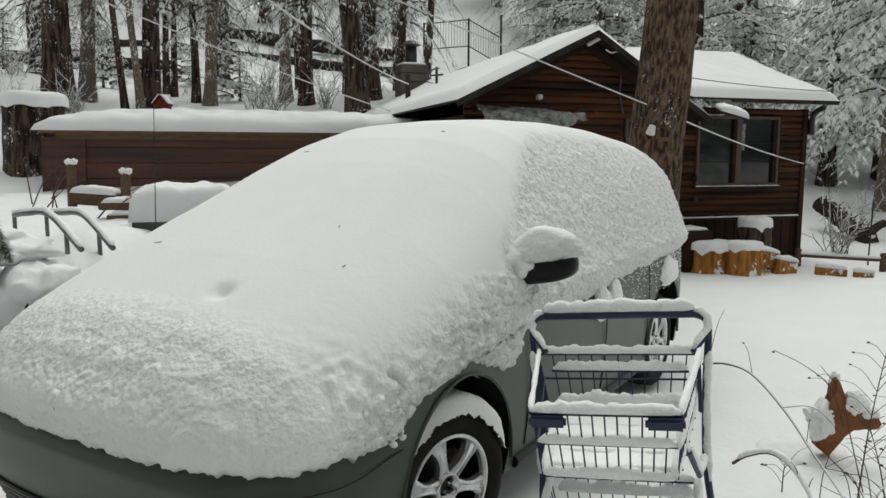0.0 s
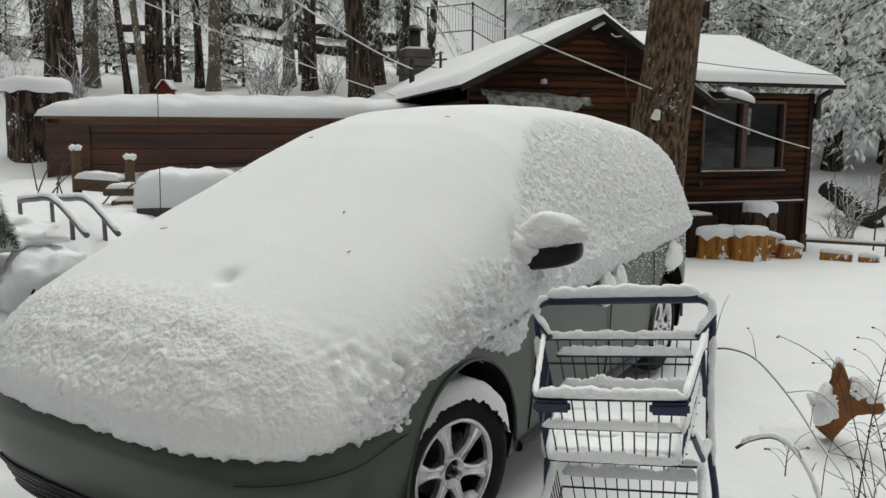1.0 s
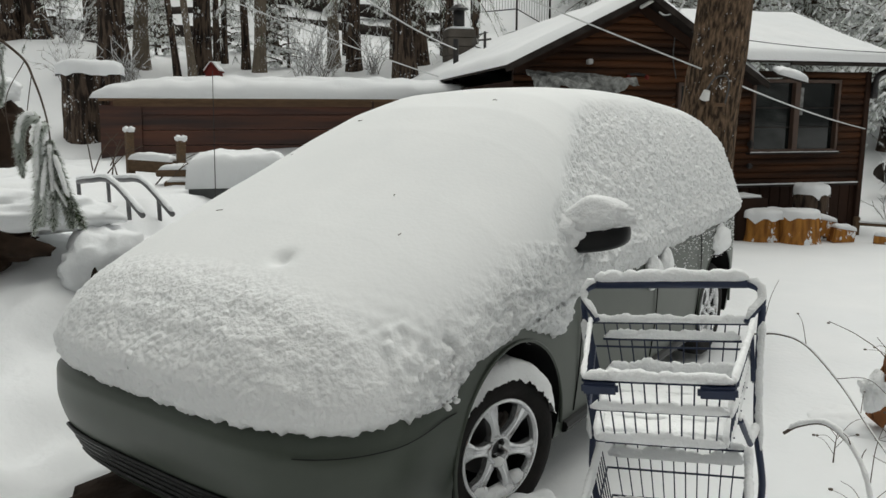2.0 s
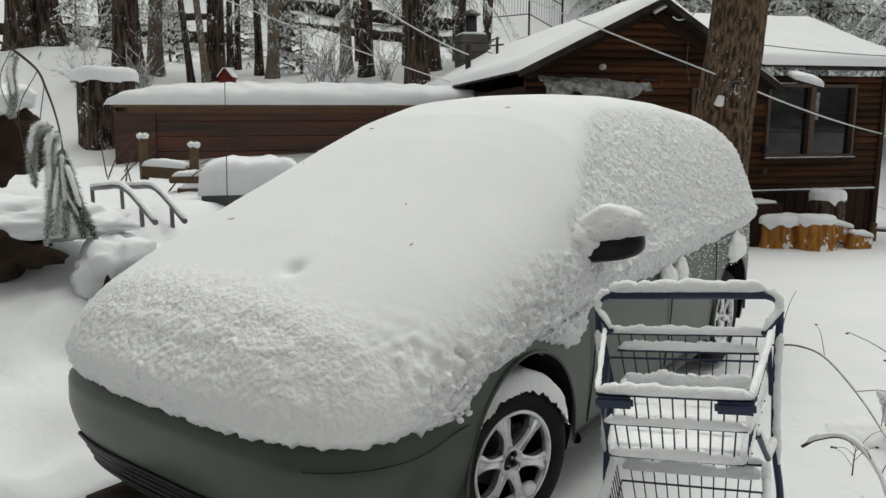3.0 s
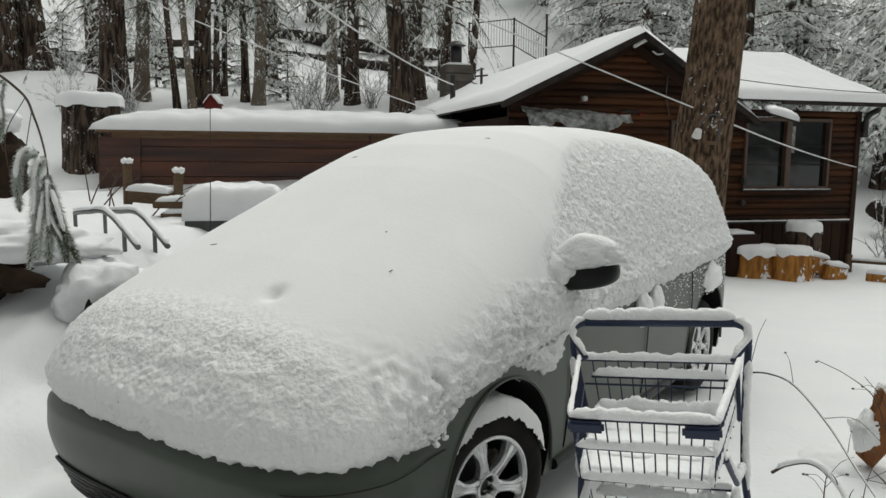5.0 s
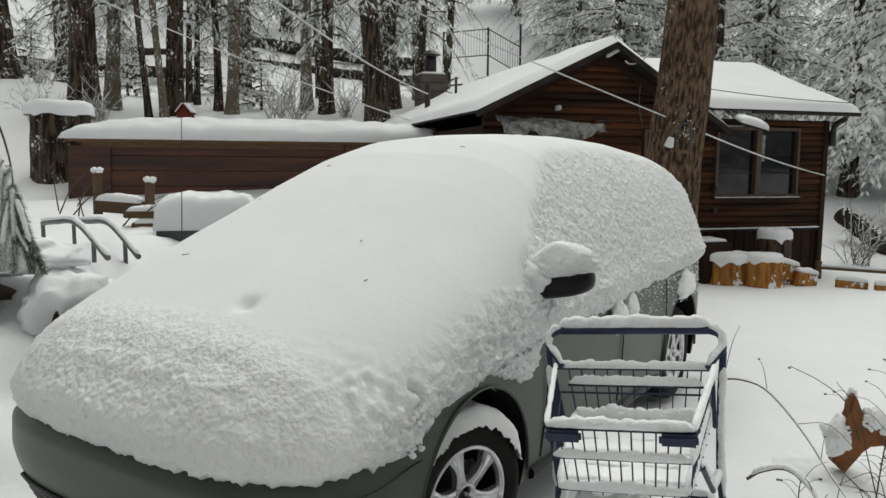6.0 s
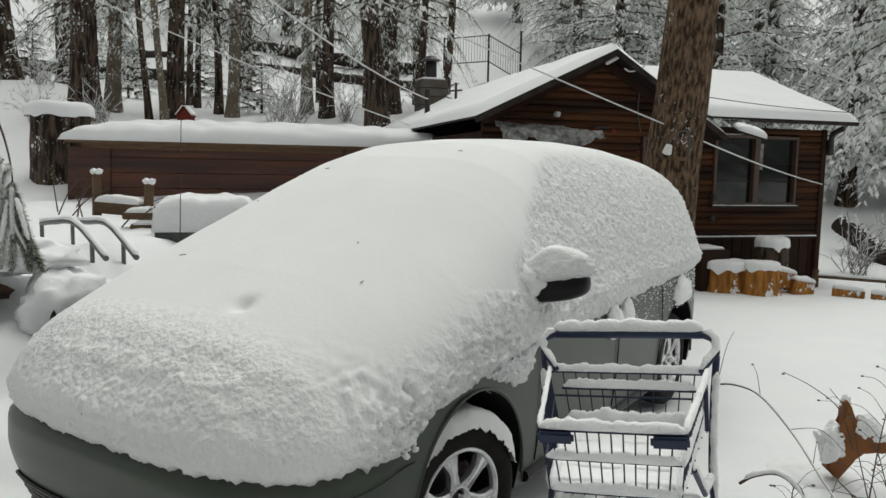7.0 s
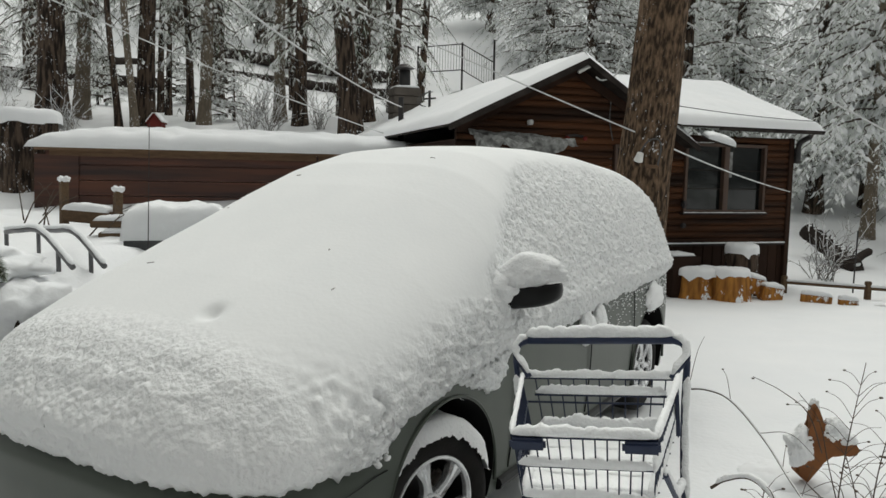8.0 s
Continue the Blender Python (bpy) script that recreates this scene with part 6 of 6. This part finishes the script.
def fallen(a, b, r, seed, label, snow=0.42):
    a, b = Vector(a), Vector(b)
    t = thing("fallen_log", Matrix.Identity(4), label, "log", "fallen logs")
    n = 40
    pts = [a.lerp(b, k / n) + Vector((0, 0, 0.06 * noise.noise(Vector((k * 0.3, seed, 0))))) for k in range(n + 1)]
    part("log", tube(pts, [r * (1 + 0.1 * noise.noise(Vector((k * 0.7, seed, 3)))) for k in range(n + 1)], 18), DEADLOG, t, smooth=True)
    part("log_snow", tube([p + Vector((0, 0, r * 0.72)) for p in pts], [r * snow * (1 + 0.25 * noise.noise(Vector((k * 0.9, seed, 6)))) for k in range(n + 1)], 12, True, 0.8), SNOW, t, smooth=True)
    for k in range(6):
        p = pts[4 + k * 6]
        d = Vector((noise.noise(p * 3), -0.6, 0.8 + 0.4 * noise.noise(p * 5)))
        part("stub", tube([p, p + d.normalized() * r * 1.7], [r * 0.16, r * 0.06], 6), DEADLOG, t)
    return t


fallen((-15.0, 33.2, 6.55), (-1.2, 28.2, 4.60), 0.34, 1, "long dark fallen log lying across the slope under snow")
fallen((-9.3, 32.6, 6.95), (-1.5, 30.2, 5.60), 0.26, 4, "dark fallen log higher on the slope under snow")
fallen((-20.0, 27.0, 5.4), (-9.8, 28.4, 5.0), 0.22, 6, "dark fallen log on the slope")
fallen((-15.5, 22.5, 3.9), (-11.0, 22.4, 3.95), 0.2, 8, "short dark log in the snow")
fallen((7.95, 15.2, 0.72), (8.35, 13.95, 0.06), 0.17, 9, "broken brown log lying down the bank", 0.45)
part_log = thing("broken_branch", Matrix.Identity(4), "forked dark branch lying in snow", "branch")
part("limb", tube(curve_pts([(8.3, 14.1, 0.12), (8.55, 14.2, 0.30), (8.8, 14.3, 0.40)], 5), [0.08] * 10 + [0.04], 8), DEADLOG, part_log)

# wire fence on the hill


def mesh_fence():
    t = thing("metal_fence", Matrix.Identity(4), "dark thin metal fence on the snowy hill", "fence")
    pts = [(-0.45, 30.6), (1.3, 29.6), (2.5, 28.9)]
    tops = []
    for x, y in pts:
        z = 5.95
        part("post", tube([(x, y, ground_height(x, y) - 0.3), (x, y, z + 1.05)], 0.04, 8), METAL_DARK, t)
        tops.append(Vector((x, y, z)))
    tops[-1].z -= 0.8
    for a, b in zip(tops, tops[1:]):
        for h in (0.0, 1.0):
            part("rail", tube([a + Vector((0, 0, h)), b + Vector((0, 0, h))], 0.022, 6), METAL_DARK, t)
        n = int((b - a).length / 0.12)
        for k in range(1, n):
            p = a.lerp(b, k / n)
            part("bar", tube([p, p + Vector((0, 0, 1.0))], 0.007, 4), METAL_DARK, t)


mesh_fence()

# ---- brush and twigs ----


def shrub_mesh(name, seed, height, stems, snow=0.4):
    rng = np.random.default_rng(seed)
    verts, faces, idx = [], [], []

    def strip(a, b, w0, w1, m):
        d = np.array(b) - np.array(a)
        s = np.cross(d, (rng.normal(), rng.normal(), 0.3))
        s /= np.linalg.norm(s) + 1e-9
        s2 = np.cross(d, s)
        s2 /= np.linalg.norm(s2) + 1e-9
        for v in (s, s2):
            n = len(verts)
            verts.extend((a - v * w0, a + v * w0, b + v * w1, b - v * w1))
            faces.append((n, n + 1, n + 2, n + 3))
            idx.append(m)
    for _ in range(stems):
        az, sp = rng.random() * 6.283, 0.25 + 0.5 * rng.random()
        p = np.array((0.1 * rng.normal(), 0.1 * rng.normal(), -0.05))
        d = np.array((math.cos(az) * sp, math.sin(az) * sp, 1.0))
        seg = height / 5 * (0.6 + 0.6 * rng.random())
        for k in range(5):
            q = p + d / np.linalg.norm(d) * seg
            strip(p, q, 0.007 * (1 - k / 6), 0.007 * (1 - (k + 1) / 6), 0)
            if rng.random() < snow:
                strip(p + (0, 0, 0.012), q + (0, 0, 0.012), 0.010, 0.007, 1)
            for _ in range(2):
                e = d + rng.normal(0, 0.7, 3)
                e /= np.linalg.norm(e)
                strip(q, q + e * seg * 0.8, 0.005, 0.002, 1 if rng.random() < snow else 0)
            p, d = q, d + rng.normal(0, 0.22, 3) + np.array((0, 0, -0.06))
    return mesh_from(name, [tuple(v) for v in verts], faces, [BRUSH, SNOW_CLUMP], idx)


SHRUBS = [shrub_mesh("brush", s, 1.2, 26, 0.45) for s in (1, 2, 3)]
rng = random.Random(5)
places = [(-9.5, 17.0), (-8.3, 17.2), (-4.4, 18.6), (-3.9, 18.4), (-2.7, 18.8), (-10.8, 19.5), (-12.6, 23), (-1.0, 21.0), (-5.0, 22.0), (-8.8, 23.0),
          (7.3, 13.2), (9.6, 13.0), (10.6, 12.0)]
for k, (x, y) in enumerate(places):
    o = new("brush", SHRUBS[k % 3])
    s = 0.55 + 0.45 * rng.random()
    o.matrix_world = Matrix.Translation((x, y, ground_height(x, y))) @ Matrix.Rotation(k * 1.1, 4, "Z") @ Matrix.Scale(s, 4)
    tagged(o, "leafless brush dusted with snow", "shrub", "brush on the slope")


def twig(name, pts, r, label, snow=0.0, mat=TWIG, side=(), category="branch"):
    """A bare branch with side shoots (start on the branch 0..1, offset of the tip), and snow along its upper side."""
    line = curve_pts(pts, 8)
    t = thing(name, Matrix.Identity(4), label, category, "bare branches in the foreground")
    n = len(line)
    part("stem", tube(line, [r * (1 - 0.65 * k / n) for k in range(n)], 8), mat, t, smooth=True)
    for at, tip, bud in side:
        p = line[int(at * (n - 1))]
        q = p + Vector(tip)
        m = p.lerp(q, 0.5) + Vector((0, 0, 0.16 * (q - p).length))
        sl = curve_pts([p, m, q], 6)
        part("shoot", tube(sl, [r * 0.38 * (1 - 0.5 * k / len(sl)) for k in range(len(sl))], 6), mat, t)
        if bud:
            c = bmesh.new()
            bmesh.ops.create_icosphere(c, subdivisions=1, radius=bud, matrix=Matrix.Translation(q) @ Matrix.Diagonal((1, 1, 0.6, 1)))
            part("seed_head", c, TWIG, t)
    if snow:
        part("twig_snow", snow_ridge([p + Vector((0, 0, r * 0.5)) for p in line[3:-2:2]], snow, snow * 1.3, pts[0][0]), SNOW_CAR, t, smooth=True)
    return t


twig("bent_branch", [(1.18, 3.15, 0.74), (1.25, 3.06, 0.765), (1.33, 2.98, 0.74), (1.42, 2.86, 0.62), (1.47, 2.72, 0.50), (1.50, 2.55, 0.40), (1.52, 2.40, 0.25), (1.53, 2.30, 0.0)], 0.0042, "long bare branch arching over the snow", 0.0036,
     side=((0.05, (0.10, 0.1, 0.22), 0.0), (0.10, (0.02, 0.0, 0.0), 0.0), (0.30, (0.02, 0.15, 0.10), 0.006), (0.42, (0.32, 0.1, -0.16), 0.0), (0.55, (0.06, 0.1, 0.06), 0.005)))
twig("hooked_branch", [(1.215, 2.86, 0.405), (1.26, 2.83, 0.45), (1.34, 2.79, 0.475), (1.40, 2.72, 0.43), (1.43, 2.62, 0.33), (1.44, 2.55, 0.15), (1.44, 2.5, -0.05)], 0.0065, "hooked broken branch with snow along its top", 0.013,
     side=((0.55, (-0.04, 0.0, 0.07), 0.0), (0.62, (0.03, 0.02, 0.05), 0.0)))
rng = random.Random(11)


def weed(x, y, h, lean, n, label):
    pts = [(x, y, ground_height(x, y) - 0.05), (x + lean * 0.4, y + 0.01, h * 0.5), (x + lean, y + 0.02, h)]
    side = []
    for k in range(n):
        t = 0.35 + 0.62 * k / n
        sx = (1 if k % 2 else -1) * (0.10 + 0.14 * rng.random()) * (1.15 - 0.6 * t)
        side.append((t, (sx, 0.08 * (rng.random() - 0.5), 0.05 + 0.08 * rng.random()), 0.006 + 0.005 * rng.random() if rng.random() < 0.75 else 0.0))
    twig("dry_weed", pts, 0.0042, label, 0.0, side=side, category="weed")


weed(1.92, 3.18, 0.86, 0.12, 16, "tall dry weed with small seed heads")
weed(1.98, 3.0, 0.52, -0.12, 9, "dry branching weed poking through snow")
weed(2.16, 3.3, 0.62, 0.12, 10, "dry branching weed poking through snow")
weed(1.86, 2.9, 0.34, 0.10, 8, "short dry weed in the snow")
weed(2.02, 2.82, 0.30, -0.05, 8, "short dry weed in the snow")
weed(1.74, 3.5, 0.13, 0.02, 5, "small dry sprig in the snow")
weed(1.50, 2.75, 0.16, 0.03, 6, "small dry sprig in the snow")
twig("bare_shoot", [(2.06, 3.55, 0.30), (1.95, 3.5, 0.52), (1.80, 3.48, 0.64), (1.64, 3.46, 0.72)], 0.0035, "thin bare shoot rising from snow", 0.0, side=((0.98, (-0.02, 0, 0.0), 0.008),))
twig("bare_shoot", [(2.12, 3.45, 0.0), (2.02, 3.42, 0.30), (1.95, 3.4, 0.52), (1.84, 3.4, 0.66)], 0.0035, "thin bare shoot rising from snow", 0.0, side=((0.9, (-0.05, 0, 0.0), 0.008), (0.7, (-0.16, 0, 0.08), 0.008)))
twig("bare_shoot", [(1.92, 3.05, 0.02), (1.90, 3.0, 0.18), (1.98, 2.95, 0.32), (2.1, 2.9, 0.38)], 0.0035, "thin curved shoot in the snow", 0.004)
for k in range(9):
    x, y = 1.75 + 0.5 * rng.random(), 2.75 + 0.6 * rng.random()
    a = rng.random() * 6.28
    twig("bare_shoot", [(x, y, -0.02), (x + 0.08 * math.cos(a), y + 0.05 * math.sin(a), 0.14 + 0.1 * rng.random()), (x + 0.26 * math.cos(a), y + 0.12 * math.sin(a), 0.16 + 0.2 * rng.random())], 0.0028, "thin tangled shoot in the snow", 0.0)
for k, (x, y, dx, h) in enumerate(((-4.9, 9.0, 0.35, 0.5), (-4.7, 8.9, 0.5, 0.35), (-4.35, 8.4, 0.12, 0.45), (-4.2, 8.3, -0.1, 0.3), (-3.7, 8.0, 0.5, 0.35), (-3.5, 7.9, 0.35, 0.28), (-5.2, 9.6, -0.1, 0.6), (-5.5, 10.6, 0.5, 0.55))):
    z = ground_height(x, y)
    twig("bare_shoot", [(x, y, z - 0.05), (x + dx * 0.5, y, z + h * 0.6), (x + dx, y + 0.05, z + h)], 0.010, "bare stem sticking out of the snow", 0.0, side=((0.6, (0.12, 0, 0.1), 0.0), (0.8, (-0.08, 0, 0.1), 0.0)))


def fir_bough():
    """A hanging bough of a fir: dark stems, short dense needles all round each spray and thick snow lying along it."""
    t = thing("fir_bough", Matrix.Identity(4), "hanging green fir bough carrying frost and snow", "branch")
    main = curve_pts([(-3.4, 2.7, 2.30), (-2.6, 2.8, 2.20), (-2.05, 2.82, 2.05), (-1.84, 2.82, 1.93), (-1.77, 2.80, 1.82), (-1.735, 2.80, 1.68), (-1.72, 2.79, 1.55)], 8)
    part("stem", tube(main, [0.008 * (1 - 0.7 * k / len(main)) for k in range(len(main))], 8), TWIG, t, smooth=True)
    r = np.random.default_rng(4)
    sprays = [((-1.76, 2.80, 1.685), (-1.82, 2.79, 1.67), (-1.845, 2.78, 1.58), (-1.84, 2.78, 1.45), 0.90, 0.10),
              ((-1.74, 2.80, 1.67), (-1.765, 2.78, 1.60), (-1.775, 2.77, 1.44), (-1.80, 2.75, 1.22), 1.10, 0.10),
              ((-1.73, 2.80, 1.60), (-1.72, 2.78, 1.50), (-1.715, 2.77, 1.38), (-1.72, 2.75, 1.24), 1.00, 0.25),
              ((-1.74, 2.80, 1.55), (-1.74, 2.77, 1.46), (-1.75, 2.75, 1.36), (-1.76, 2.74, 1.26), 0.95, 0.15),
              ((-1.72, 2.79, 1.56), (-1.68, 2.77, 1.46), (-1.65, 2.76, 1.37), (-1.585, 2.74, 1.25), 0.95, 0.50),
              ((-1.72, 2.79, 1.46), (-1.70, 2.77, 1.40), (-1.66, 2.76, 1.33), (-1.64, 2.75, 1.25), 0.85, 0.40),
              ((-2.0, 2.82, 2.02), (-1.98, 2.80, 1.92), (-1.99, 2.79, 1.82), (-2.0, 2.78, 1.70), 0.9, 0.2),
              ((-1.90, 2.82, 1.97), (-1.91, 2.80, 1.88), (-1.90, 2.79, 1.80), (-1.92, 2.78, 1.72), 0.8, 0.2)]
    for number, (a, b, c, e0, wide, green) in enumerate(sprays):
        line = curve_pts([a, b, c, e0], 16)
        sp = part("spray", tube(line, [0.0045] * len(line), 6), TWIG, t)
        verts, faces, idx = [], [], []
        for k in range(len(line) - 1):
            d = (line[k + 1] - line[k]).normalized()
            s1 = d.cross(Vector((0.1, 1, 0.1))).normalized()
            s2 = d.cross(s1)
            for q in range(46):
                turn = 2 * math.pi * r.random()
                root = line[k].lerp(line[k + 1], r.random())
                e = (s1 * math.cos(turn) * 1.25 + s2 * math.sin(turn) * 0.8 + d * (0.35 + 0.5 * r.random())).normalized()
                ll = 0.037 * wide * (0.65 + 0.55 * r.random()) * min(1.0, (len(line) - k) / 6)
                w = e.cross(d).normalized() * 0.0034
                n = len(verts)
                verts.extend((tuple(root - w), tuple(root + w), tuple(root + e * ll)))
                faces.append((n, n + 1, n + 2))
                idx.append(0 if r.random() < green else 1)
        o = new("needles", mesh_from("needles", verts, faces, [NEEDLE_GREEN, NEEDLE_FROST], idx))
        o.parent = sp
        if green < 0.6:
            part("spray_snow", snow_ridge([p + Vector((0.004, -0.012, 0.008)) for p in line[5:-14:2]], 0.0085 * wide, 0.016, number * 2.3), SNOW_CAR, sp, smooth=True)
    for k in range(5):
        p = main[10 + 5 * k + k % 2]
        q = p + Vector((-0.05 + 0.06 * r.normal(), 0.02, -0.24 - 0.16 * r.random()))
        part("side_twig", tube(curve_pts([p, p.lerp(q, 0.5) + Vector((-0.03 + 0.03 * r.normal(), 0, 0.02)), q], 6), 0.0018, 6), TWIG, t)


fir_bough()


# ---- unseen wall and eave behind the camera, added to darken surfaces facing it ----
shade_wall = thing("house", Matrix.Translation((0, -4.4, 0)), "unseen brown board wall under wide eaves, added to shade the yard", "house")
for k in range(10):
    part("wall_board", box((0, 0, 0.15 + 0.28 * k), (16, 0.12, 0.275), None, 0.01), LOG_BROWN, shade_wall)
part("eave", box((0, 0.3, 2.95), (16.6, 1.6, 0.10), None, 0.01), DARK_WOOD, shade_wall)
